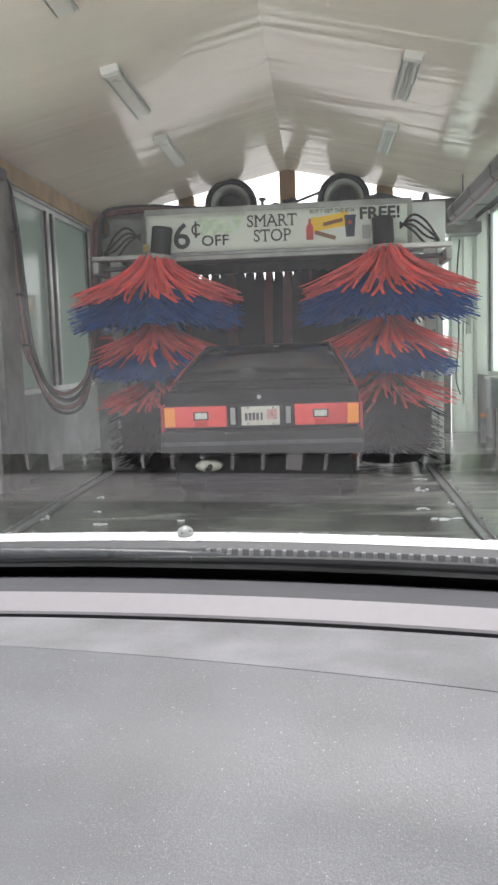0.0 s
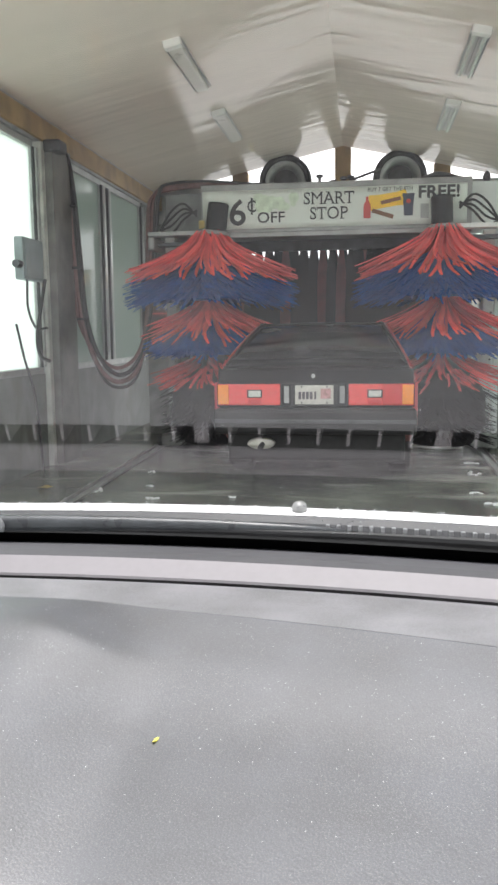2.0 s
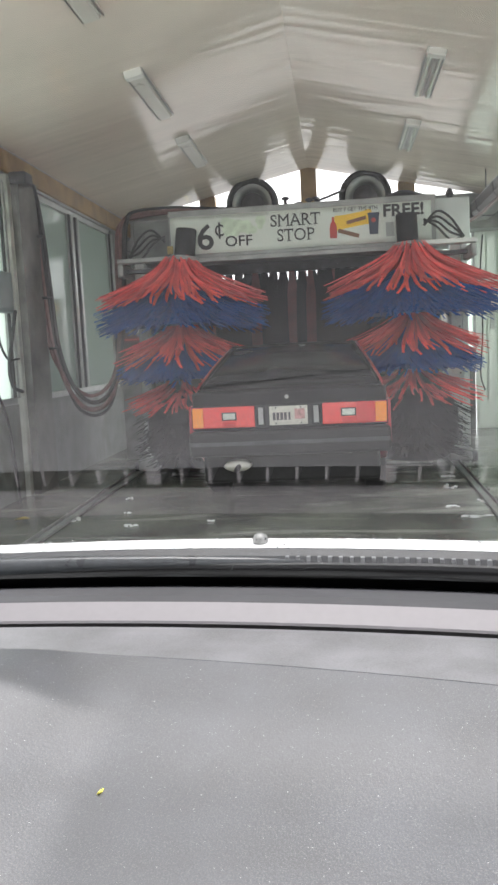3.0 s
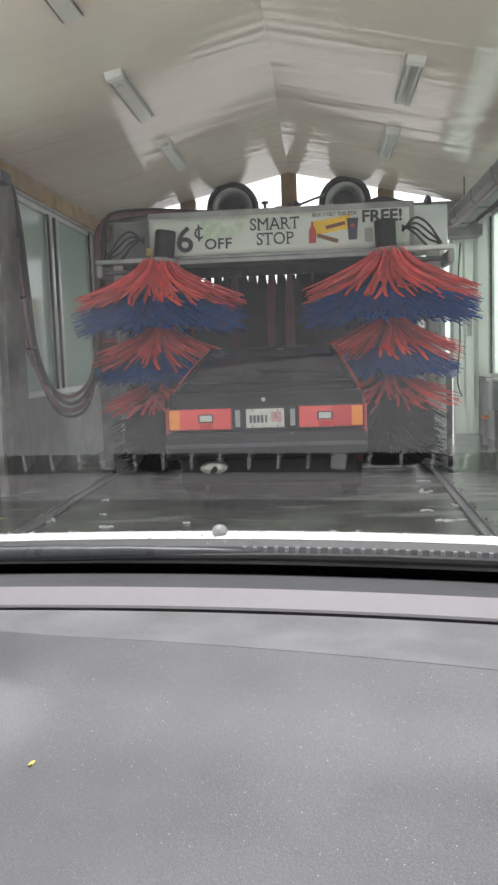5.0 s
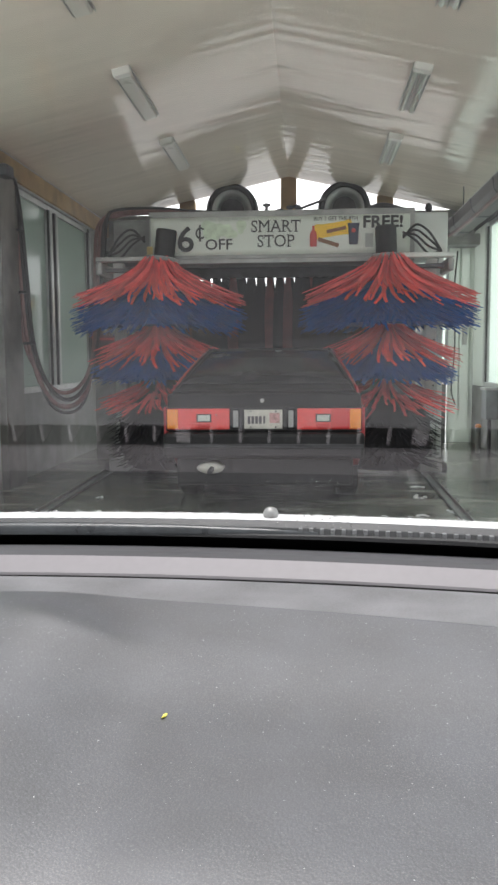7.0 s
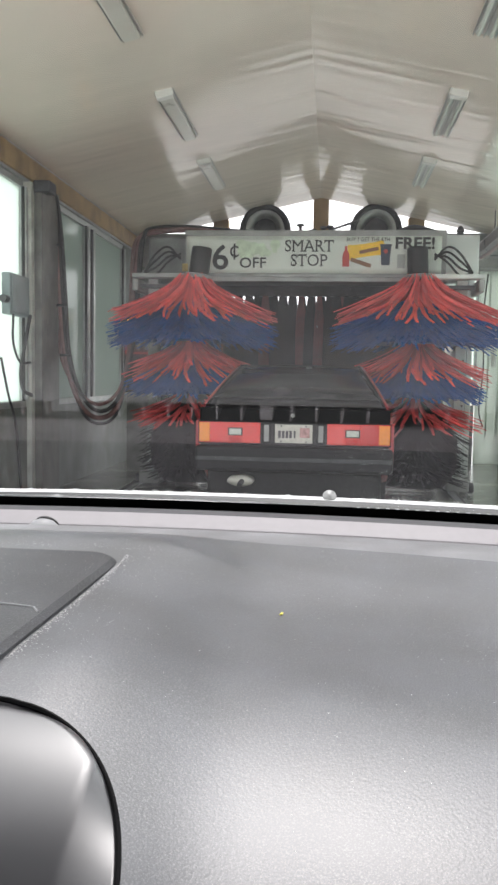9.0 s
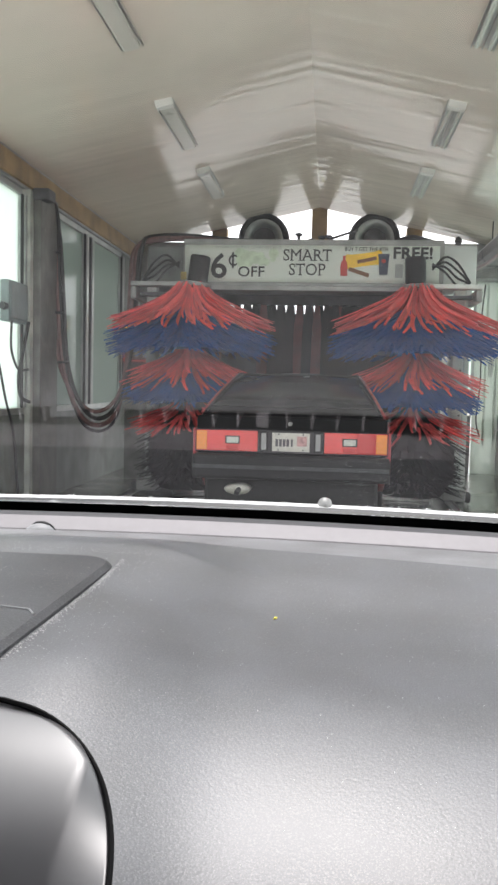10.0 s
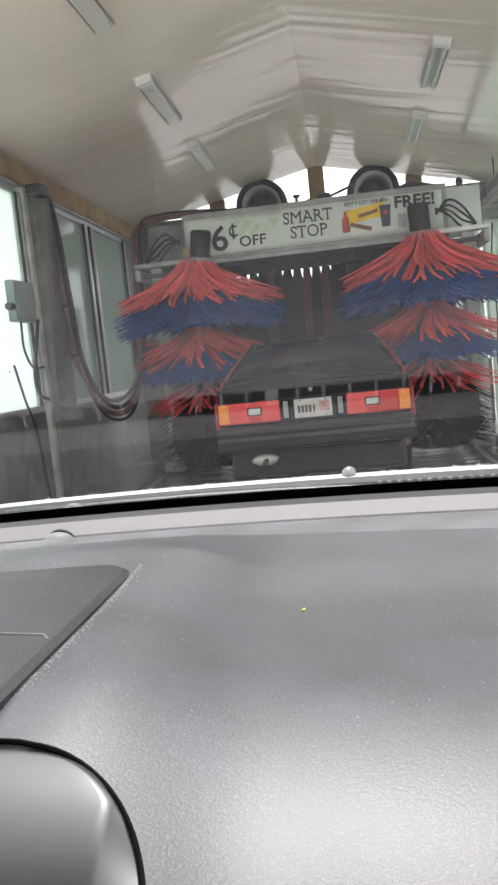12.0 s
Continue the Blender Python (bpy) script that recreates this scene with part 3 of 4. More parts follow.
gantry = thing("wash_gantry", (0, GY, 0), "pale steel roll-over wash gantry with a printed banner", "car wash machine")
for x in (-1.67, 1.645):
    leg = part("leg", box(x - 0.055, x + 0.055, GY + 0.22, GY + 0.34, 0.12, 2.26, 0.008), WHITEM, gantry)
    for k in range(12):
        part("bolt", lathe([(0.011, 0), (0.011, 0.008), (0.004, 0.012)], Matrix.Translation((x + 0.03, GY + 0.219, 0.3 + 0.16 * k)) @ Matrix.Rotation(radians(90), 4, "X"), 6), DARKSTEEL, leg)
    part("rear_leg", box(x - 0.05, x + 0.05, GY + 0.9, GY + 1.02, 0.12, 2.26, 0.008), WHITEM, gantry)
    part("foot", box(x - 0.12, x + 0.12, GY + 0.1, GY + 1.15, 0.03, 0.16, 0.015), STEEL, gantry)
    for y in (GY + 0.2, GY + 1.0):
        part("roller", lathe([(0.05, -0.03), (0.06, -0.02), (0.06, 0.02), (0.05, 0.03)], Matrix.Translation((x + (0.15 if x > 0 else -0.15), y, 0.065)) @ Matrix.Rotation(radians(90), 4, "Y"), 16), DARKSTEEL, gantry)
part("side_panel", box(1.600, 1.612, GY + 0.36, GY + 1.1, 0.20, 2.24, 0.003), FIBRE, gantry, "tall translucent splash panel")
part("side_cover", box(1.73, 1.79, GY + 0.36, GY + 0.88, 0.16, 2.29, 0.008), WHITEM, gantry, "tall pale side cover")
part("side_panel", box(-1.80, -1.72, GY + 0.6, GY + 1.1, 0.16, 2.3, 0.008), STEEL, gantry, "grey side cover")
part("header", box(-1.27, 1.42, GY + 0.12, GY + 1.05, 2.28, 2.73, 0.012), ALU, gantry)
part("left_cabinet", box(-1.71, -1.275, GY + 0.18, GY + 1.0, 2.28, 2.70, 0.012), BOXDARK, gantry, "grey control cabinet")
part("right_cabinet", box(1.425, 1.79, GY + 0.15, GY + 1.0, 2.30, 2.72, 0.012), WHITEM, gantry, "pale rain-streaked cover")
part("banner_tray", box(-1.29, 1.44, GY + 0.03, GY + 0.118, 2.265, 2.75, 0.006), STEEL, gantry)
part("bottom_rail", box(-1.29, 1.44, GY + 0.01, GY + 0.2, 2.215, 2.262, 0.006), STEEL, gantry)
rows = [[Vector((-1.27 + 2.66 * i / 40, GY + 0.012 + 0.006 * noise.noise((i * 0.4, j * 0.9, 5)), 2.30 + 0.385 * j / 6)) for j in range(7)] for i in range(41)]
banner = part("banner", thick(skin(rows), 0.004), BANNER, gantry, "white vinyl banner with black lettering", smooth=True)
by = GY - 0.004
WX = lambda u: -1.27 + 2.66 * u              # along the banner, 0 to 1
for text, u0, u1, z0, z1, m, bold in (("6", 0.106, 0.170, 2.305, 2.57, INK, 0.014), ("C", 0.176, 0.210, 2.435, 2.555, INK, 0.012), ("OFF", 0.215, 0.32, 2.325, 2.435, INK, 0.01),
                                     ("SMART", 0.393, 0.583, 2.495, 2.615, INK, 0.0), ("STOP", 0.417, 0.56, 2.345, 2.468, INK, 0.0),
                                     ("FREE!", 0.822, 0.972, 2.52, 2.645, INK, 0.03), ("BUY 7 GET THE 8TH", 0.634, 0.80, 2.60, 2.64, INK, 0.01), ("WHEN YOU PAY CASH RECEIVE", 0.12, 0.385, 2.618, 2.648, FAINT, 0.0)):
    letters(text, WX(u0), WX(u1), z0 + 0.028, z1 + 0.028, by, bold, m, banner, text in ("SMART", "STOP"))
part("cent_bar", box(WX(0.1935) - 0.010, WX(0.1935) + 0.010, by - 0.0015, by + 0.002, 2.44, 2.607), INK, banner)
random.seed(11)
green = bmesh.new()
for k in range(26):
    u, z = 0.215 + 0.14 * random.random(), 2.498 + 0.10 * random.random()
    lathe([(0.03 + 0.03 * random.random(), 0), (0.01, 0.0015)], Matrix.Translation((WX(u), by + 0.004 - 0.0002 * k, z)) @ Matrix.Rotation(radians(90), 4, "X"), 9, green)
part("green_print", green, GREEN, banner, "pale green leaf print")
tilted = lambda x, z, a: Matrix.Translation((x, by, z)) @ Matrix.Rotation(radians(a), 4, "Y")
blob = bmesh.new()
edge = [(0.19 * math.copysign(abs(math.cos(a)) ** 0.35, math.cos(a)), 0.078 * math.copysign(abs(math.sin(a)) ** 0.35, math.sin(a)) + 0.012 * math.sin(3 * a)) for a in (2 * math.pi * k / 36 for k in range(36))]
blob.faces.new([blob.verts.new((u, 0, w)) for u, w in edge])
bmesh.ops.transform(thick(blob, 0.003), matrix=tilted(WX(0.71), 2.54, -8), verts=blob.verts)
part("yellow_card", blob, YELLOW, banner, "yellow card with a brown smear")
part("card_mark", box(-0.10, 0.10, -0.002, 0.002, -0.018, 0.018, 0.0, m=tilted(WX(0.72), 2.535, -12) @ Matrix.Translation((0, -0.006, 0))), BROWN, banner)
part("bottle_print", lathe([(0.035, 0), (0.037, 0.10), (0.03, 0.14), (0.012, 0.17), (0.013, 0.21)], Matrix.Translation((WX(0.632), by, 2.37)) @ Matrix.Diagonal((1, 0.08, 1, 1)), 16), REDINK, banner)
part("bar_print", box(-0.11, 0.11, -0.002, 0.002, -0.02, 0.02, m=tilted(WX(0.69), 2.41, 18)), BROWN, banner)
part("cup_print", lathe([(0.042, 0), (0.055, 0.19), (0.06, 0.195), (0.06, 0.215)], Matrix.Translation((WX(0.785), by, 2.385)) @ Matrix.Diagonal((1, 0.06, 1, 1)), 16), COLA, banner)
part("cup_mark", lathe([(0.022, 0), (0.02, 0.003)], Matrix.Translation((WX(0.785), by - 0.006, 2.525)) @ Matrix.Rotation(radians(90), 4, "X"), 14), REDINK, banner)
for u in (0.845, 0.885, 0.925):
    part("pale_print", box(WX(u) - 0.04, WX(u) + 0.04, by - 0.001, by + 0.003, 2.355, 2.495), FAINT, banner)


def blower(x):
    """Drying fan over the exit: a fat ring with a pale inner cone, on a saddle."""
    cz, y = 3.335, FY - 0.3
    m = Matrix.Translation((x, y, cz)) @ Matrix.Rotation(radians(90), 4, "X") @ Matrix.Translation((0, 0, -0.12))
    f = thing("drying_blower", (x, y, 2.95), "round dark drying blower with a pale inner ring", "blower", "drying blowers")
    part("housing", lathe([(0.30, -0.15), (0.345, -0.05), (0.372, 0.06), (0.365, 0.16), (0.34, 0.21), (0.285, 0.19), (0.28, 0.06), (0.27, 0.05)], m, 44), RUBBER, f, smooth=True)
    part("inner_ring", lathe([(0.278, 0.05), (0.278, 0.18), (0.268, 0.19), (0.20, 0.12), (0.195, 0.06)], m, 40), ALU, f, smooth=True)
    part("hub", lathe([(0.17, 0.055), (0.17, 0.10), (0.08, 0.12), (0.02, 0.122)], m, 24), DARKSTEEL, f)
    part("saddle", box(x - 0.26, x + 0.26, y - 0.04, y + 0.2, 2.951, 3.03, 0.01), STEEL, f)


blower(-0.715)
blower(0.87)
duct = thing("air_duct", (0, FY - 0.1, 2.95), "grey air duct over the exit", "duct")
part("pipe", tube([(-1.9, FY - 0.1, 3.02), (2.0, FY - 0.1, 3.02)], 0.065, 14), STEEL, duct, smooth=True)

roofgear = thing("roof_pipework", (0.1, GY + 0.4, 2.72), "small valves and pipes on top of the gantry", "pipework")
part("pipe", tube([(-1.2, GY + 0.45, 2.78), (1.3, GY + 0.45, 2.78)], 0.03, 8), DARKSTEEL, roofgear)
part("lever", tube([(0.25, GY + 0.3, 2.80), (0.55, GY + 0.3, 2.90)], 0.014, 8), DARKSTEEL, roofgear)
for x, h in ((-0.08, 0.14), (0.06, 0.08), (0.17, 0.11), (0.24, 0.12)):
    part("valve", lathe([(0.03, 0), (0.035, 0.03), (0.018, 0.04), (0.018, h - 0.03), (0.04, h - 0.02), (0.04, h), (0.01, h + 0.01)], Matrix.Translation((x, GY + 0.3, 2.72)), 10), DARKSTEEL, roofgear)
part("cylinder", tube([(-0.15, GY + 0.28, 2.75), (0.3, GY + 0.28, 2.75)], 0.035, 10), RUBBER, roofgear)
part("air_pipe", tube(smooth_line([(0.95, GY + 0.5, 2.80), (1.15, GY + 0.5, 2.86), (1.4, GY + 0.5, 2.80)], 5), 0.03, 8), DARKSTEEL, roofgear)
part("stub", lathe([(0.03, 0), (0.03, 0.05), (0.045, 0.07), (0.03, 0.11), (0.008, 0.13)], Matrix.Translation((1.62, GY + 0.35, 2.72)), 10), DARKSTEEL, roofgear)


# side brushes
def strand(bm, ang, r0, z0, r1, z1, curl, width, bow, rnd):
    """One foam strip thrown outward from the shaft and sagging to its tip."""
    n, ring = 7, []
    for i in range(n):
        s = i / (n - 1)
        r = r0 + (r1 - r0) * s
        z = z0 + (z1 - z0) * (s ** bow) + 0.010 * s * math.sin(5 * s + rnd)
        a = ang + curl * s * s
        c, si = math.cos(a), math.sin(a)
        p = Vector((r * c, r * si, z))
        w = width * (0.45 + 0.75 * min(1, 3 * s)) * (1.0 - 0.45 * s ** 3)
        t, u = Vector((-si, c, 0)) * w, Vector((0, 0, 0.35 * w))
        ring.append([bm.verts.new(p + q) for q in (t + u, -t + u, -t - u, t - u)])
    for a, b in zip(ring, ring[1:]):
        for k in range(4):
            bm.faces.new((a[k], a[(k + 1) % 4], b[(k + 1) % 4], b[k]))
    bm.faces.new(ring[-1])


def side_brush(x, y, seed, lean):
    random.seed(seed)
    b = thing("side_brush", (x, y, 0.1), "spread side brush of red and blue foam strips", "wash brush", "side brushes")
    part("shaft", tube([(x, y, 0.10), (x, y, 2.3)], 0.045, 12), DARKSTEEL, b)
    top = Matrix.Translation((x + (0.06 if x < 0 else -0.03), y, 2.26)) @ Matrix.Rotation(lean, 4, "Y")
    part("motor", lathe([(0.095, 0), (0.105, 0.015), (0.105, 0.27), (0.096, 0.285)], top, 28), BLACKP, b, "matt black motor cover")
    part("collar", lathe([(0.15, -0.03), (0.15, 0), (0.12, 0.01)], top, 24), STEEL, b)
    tiers = ((RED, 165, (2.18, 2.27), (0.76, 0.90), (1.70, 1.92), 0.62, 0.017), (BLUE, 620, (1.86, 2.04), (0.74, 0.92), (1.46, 1.76), 0.9, 0.015),
             (RED, 140, (1.54, 1.66), (0.60, 0.74), (1.10, 1.36), 0.62, 0.016), (BLUE, 480, (1.26, 1.44), (0.56, 0.72), (0.96, 1.16), 0.95, 0.014),
             (RED, 120, (0.96, 1.08), (0.50, 0.70), (0.64, 0.90), 0.65, 0.016), (BLACKF, 700, (0.30, 0.96), (0.38, 0.58), (0.10, 0.66), 0.7, 0.010))
    part("core", lathe([(0.30, 0.12), (0.42, 0.30), (0.42, 0.60), (0.30, 0.85), (0.12, 1.05), (0.06, 1.3)], Matrix.Translation((x, y, 0)), 28), BLACKF, b, "packed black foam core")
    for z, r, m in ((1.70, 0.62, BLUE), (1.16, 0.48, BLUE)):
        part("packed_strips", lathe([(r, z - 0.13), (r, z - 0.07), (0.12, z + 0.17), (0.05, z + 0.22)], Matrix.Translation((x, y, 0)), 40), m, b)
    for m, n, za, ra, zt, bow, wide in tiers:
        bm = bmesh.new()
        for k in range(n):
            f = random.random()
            strand(bm, 2 * math.pi * (k + 1.5 * random.random()) / n, 0.15 if za[0] > 2 else 0.08, za[0] + (za[1] - za[0]) * f, random.uniform(*ra), zt[0] + (zt[1] - zt[0]) * (0.7 * f + 0.3 * random.random()), random.uniform(-0.10, 0.22), wide * random.uniform(0.6, 1.15), bow * random.uniform(0.85, 1.2), 6.3 * random.random())
        bmesh.ops.transform(bm, matrix=Matrix.Translation((x, y, 0)), verts=bm.verts)
        tagged(part({"red_foam": "red_strips", "blue_foam": "blue_strips", "black_foam": "black_strips"}[m.name], bm, m, b), kind="stuff")
    return b


side_brush(-1.17, GY + 0.02 - 0.16, 21, radians(7))
side_brush(1.17, GY + 0.02 - 0.16, 22, radians(-2))

# arms that carry the brushes
for s in (-1, 1):
    arm = thing("brush_arm", (s * 1.5, GY, 2.2), "pale steel arm that carries a side brush, black hoses above", "brush arm", "brush arms")
    part("beam", box(*sorted((s * 1.16, s * 1.80)), GY - 0.22, GY - 0.08, 2.225, 2.27, 0.008), WHITEM if s > 0 else STEEL, arm)
    part("bracket", box(*sorted((s * 1.735, s * 1.80)), GY - 0.22, GY + 0.3, 2.09, 2.222, 0.02), STEEL, arm)
    part("lower_beam", box(*sorted((s * 1.3, s * 1.72)), GY - 0.12, GY - 0.02, 2.13, 2.17, 0.006), DARKSTEEL, arm)
    for k in range(4):
        z = 2.60 - 0.05 * k
        part("hose", tube(smooth_line([(s * 1.30, GY - 0.15, 2.42 + 0.02 * k), (s * 1.42, GY - 0.2, z - 0.06), (s * 1.55, GY - 0.2, z - 0.13 - 0.02 * k), (s * 1.68, GY - 0.16, 2.29)], 6), 0.012, 6), RUBBER, arm)
part("tag", box(-1.30, -1.24, GY - 0.06, GY - 0.045, 2.31, 2.39, 0.004), BRASS, arm, "yellow warning tag")

# dark strip curtain inside the gantry
curtain = thing("strip_curtain", (0, GY + 1.0, 1.2), "dark wash curtain of black and red foam strips", "wash curtain")
part("rail", box(-1.6, 1.58, GY + 0.96, GY + 1.04, 2.16, 2.278, 0.006), DARKSTEEL, curtain)
random.seed(5)
for row, (yy, step) in enumerate(((GY + 0.98, 0.105), (GY + 1.03, 0.12), (GY + 1.10, 0.11))):
    x = -1.55 + 0.03 * row
    while x < 1.53:
        w, top, low, sway = random.uniform(0.09, 0.13), 2.17, random.uniform(0.01, 0.05), random.uniform(-0.05, 0.05)
        rows = []
        for k in range(9):
            s = k / 8
            ww = w * (0.5 + 0.62 * min(1, s * (7 + 5 * row)))
            cx = x + sway * s * s
            rows.append([Vector((cx - ww / 2, yy + 0.015 * math.sin(3 * s + x), top + (low - top) * s)), Vector((cx + ww / 2, yy + 0.015 * math.sin(3 * s + x) + 0.01, top + (low - top) * s))])
        part("strip", thick(skin(rows), 0.008), DARKRED if random.random() < 0.22 else BLACKF, curtain)
        x += step

# supply hoses: post to gantry, sagging
hoses = thing("supply_hoses", (-2.47, 7.5, 2.95), "red-brown and black hoses sagging from post to gantry", "hoses")
for k, (m, r, dx, dz) in enumerate(((HOSE, 0.026, 0, 0), (RUBBER, 0.022, 0.05, 0.07), (HOSE, 0.02, -0.04, 0.14), (RUBBER, 0.016, 0.02, -0.06))):
    low = 0.76 + dz
    line = smooth_line([(-2.53 + dx * 0.5, 7.66, 2.99), (-2.51 + dx * 0.5, 7.90, 2.96), (-2.50 + dx, 7.97, 2.6), (-2.47 + dx * 1.2, 7.97, 2.0), (-2.42 + dx, 7.98, 1.4), (-2.28 + dx * 0.6, 8.02, low + 0.16), (-2.10 + dx * 0.3, 8.1, low), (-1.93, 8.25, low + 0.14), (-1.86 + dx * 0.4, 8.45, 1.45), (-1.85 + dx, 8.62, 2.3), (-1.83 + dx, 8.72, 2.68 + 0.5 * dx), (-1.70, 8.8, 2.79 + 0.6 * dx), (-1.3, 8.86, 2.82 + 0.5 * dx), (-0.85, 8.88, 2.79 + 0.4 * dx), (-0.3, 8.88, 2.775)], 7)
    part("hose", tube(line, r, 8), m, hoses, smooth=True)
for z, x, ty in ((2.5, -2.49, 7.97), (1.9, -2.46, 7.97), (1.4, -2.41, 7.98)):
    part("tie", lathe([(0.06, -0.012), (0.065, 0), (0.06, 0.012)], Matrix.Translation((x, ty, z)), 12), BLACKP, hoses)
part("clamp", box(-2.56, -2.39, 7.46, 7.66, 2.92, 3.03, 0.02), DARKSTEEL, hoses)

# soap and leaf on the floor
random.seed(8)
for x, y, w, l in ((1.37, 7.2, 0.07, 0.10), (1.40, 7.75, 0.06, 0.05), (-1.71, 6.2, 0.05, 0.09), (-1.5, 7.1, 0.03, 0.06), (1.35, 5.9, 0.10, 0.04), (-1.2, 5.9, 0.05, 0.03), (-1.35, 6.4, 0.03, 0.02), (-0.6, 6.0, 0.03, 0.02), (-1.85, 6.7, 0.03, 0.05), (1.25, 6.3, 0.06, 0.03), (1.5, 6.5, 0.05, 0.10)):
    bm = bmesh.new()
    for k in range(7):
        lathe([(0.5, 0), (0.45, 0.25), (0.25, 0.45), (0.05, 0.5)], Matrix.Translation((x + random.uniform(-w, w), y + random.uniform(-l, l), 0.002)) @ Matrix.Diagonal((w * random.uniform(0.3, 0.9), l * random.uniform(0.3, 0.9), 0.02, 1)), 10, bm)
    solo("foam_patch", bm, FOAMW, "small patch of white soap foam on the wet floor", "foam", group="foam patches", smooth=True)
solo("fallen_leaf", thick(skin([[(-2.24, 6.22, 0.012), (-2.20, 6.19, 0.022), (-2.15, 6.22, 0.014)], [(-2.23, 6.29, 0.014), (-2.18, 6.27, 0.028), (-2.13, 6.28, 0.012)]]), 0.003), BRASS, "faded yellow-brown leaf on the wet floor", "leaf")

# ---- own car ----
XC, DK = 0.12, 0.25


def bow(x, y):
    return y - DK * (x - XC) ** 2


def lip(x, y):
    """Place of a dash point: the seam of the top runs aslant to the windscreen."""
    shift = 0.012 - 0.095 * max(0.0, x - 0.19)
    k = min(1, max(0, (y - 0.36) / 0.145)) if y < 0.505 else min(1, max(0, (0.592 - y) / 0.087))
    return bow(x, y + shift * k)


def sweep(profile, x0=-0.62, x1=0.86, n=60):
    """A surface across the car, its (y, z) profile bowed back to the sides."""
    return skin([[Vector((x, bow(x, y), z)) for y, z in profile] for x in (x0 + (x1 - x0) * i / n for i in range(n + 1))])


own = thing("own_car", (0.12, 0, 0), "white car with a dusty grey grained dashboard", "car")
def rise(x, y):
    """The swell of the dash under the instruments."""
    s = min(1, max(0, (0.265 - x) / 0.10)) * min(1, max(0, (0.53 - y) / 0.10)) * min(1, max(0, (y + 0.15) / 0.15))
    t = min(1, max(0, (y - 0.10) / 0.12))
    return (0.011 + 0.0095 * t * t * (3 - 2 * t)) * s * s * (3 - 2 * s)


def fall(x, y):
    """The near part of the dash rolls down towards the seats, right of the instruments."""
    s = min(1, max(0, (x - 0.15) / 0.14))
    return 1.2 * max(0, 0.25 - y) ** 2 * s * s * (3 - 2 * s)


base_line = [(-0.5, 0.70), (-0.42, 0.86), (-0.25, 0.97), (-0.08, 1.005), (0.1, 1.02), (0.354, 1.029), (0.45, 1.039), (0.505, 1.0450)]


def dash_z(y):
    """Height of the dash top: a smooth curve through its knots."""
    k = max(0, min(len(base_line) - 2, sum(q[0] <= y for q in base_line) - 1))
    slope = lambda n: (base_line[min(n + 1, len(base_line) - 1)][1] - base_line[max(n - 1, 0)][1]) / (base_line[min(n + 1, len(base_line) - 1)][0] - base_line[max(n - 1, 0)][0])
    (y0, z0), (y1, z1) = base_line[k], base_line[k + 1]
    h, u = y1 - y0, (y - y0) / (y1 - y0)
    return (2 * u ** 3 - 3 * u * u + 1) * z0 + (u ** 3 - 2 * u * u + u) * h * slope(k) + (3 * u * u - 2 * u ** 3) * z1 + (u ** 3 - u * u) * h * slope(k + 1)


def rim_x(y):
    """Outer edge of the cluster surround."""
    return 0.10 + 0.132 * (1 - min(1, max(0, y) / RIM_Y) ** 3.6) ** (1 / 3.6)


def dash_top(x, y):
    return dash_z(y) + rise(x, y) - fall(x, y)


# the top is cut out round the cluster surround
RIM_Y = 0.163
def round_rim(q, a):
    """From the rim of the surround (q = 0) out to the square edge of the dash top (q = 1), in the direction a."""
    c, d, n = max(0.0, math.cos(a)), max(0.0, math.sin(a)), 3.6 + 20 * q
    r = (c ** n + d ** n) ** (-1 / n)
    return 0.10 + (0.132 + 0.628 * q) * c * r, (RIM_Y + (0.505 - RIM_Y) * q) * d * r


def dash_point(x, y):
    return Vector((x, lip(x, y), dash_top(x, y)))


shells = [k / 56 for k in range(57)]
top_bm = skin([[dash_point(*round_rim(q, radians(90 * k / 72))) for q in shells] for k in range(73)])
skin([[dash_point(x, round_rim(q, radians(90))[1]) for q in shells] for x in [-0.62 + 0.72 * k / 40 for k in range(41)]], top_bm)
skin([[dash_point(round_rim(q, 0.0)[0], y) for q in shells] for y in (-0.5, -0.46, -0.42, -0.36, -0.3, -0.25, -0.2, -0.15, -0.11, -0.08, -0.06, -0.04, -0.02, 0.0)], top_bm)
bmesh.ops.remove_doubles(top_bm, verts=top_bm.verts[:], dist=0.00003)
bmesh.ops.recalc_face_normals(top_bm, faces=top_bm.faces[:])
part("dashboard", top_bm, DASH, own, "grained grey dashboard top, dusty", smooth=True)
panel_line = [(0.505, 1.0449), (0.5057, 1.0432), (0.509, 1.0430), (0.55, 1.0412), (0.585, 1.0398), (0.592, 1.0390), (0.594, 1.0365)]
part("dash_front_panel", skin([[Vector((x, lip(x, y), z)) for y, z in panel_line] for x in (-0.62 + 1.48 * i / 60 for i in range(61))]), DASHF, own, "paler grained panel before the windscreen")
part("dash_seam", tube([Vector((x, lip(x, 0.5068), 1.0441)) for x in (-0.6 + 1.44 * i / 60 for i in range(61))], 0.0006, 6), DASH, own)
part("demister_strip", sweep([(0.6160, 1.0338), (0.6175, 1.0358), (0.6375, 1.0463)]), DASHL, own, "smooth pale grey strip")
part("dash_edge", sweep([(0.6375, 1.0463), (0.640, 1.0466), (0.66, 1.0456), (0.69, 1.0422), (0.70, 1.0410), (0.727, 1.0355), (0.732, 1.020)]), DASHD, own, "darker grey front edge")
part("vent_channel", sweep([(0.5935, 1.037), (0.594, 1.000), (0.615, 1.000), (0.6160, 1.0338)]), RUBBER, own)
PITCH = 0.026
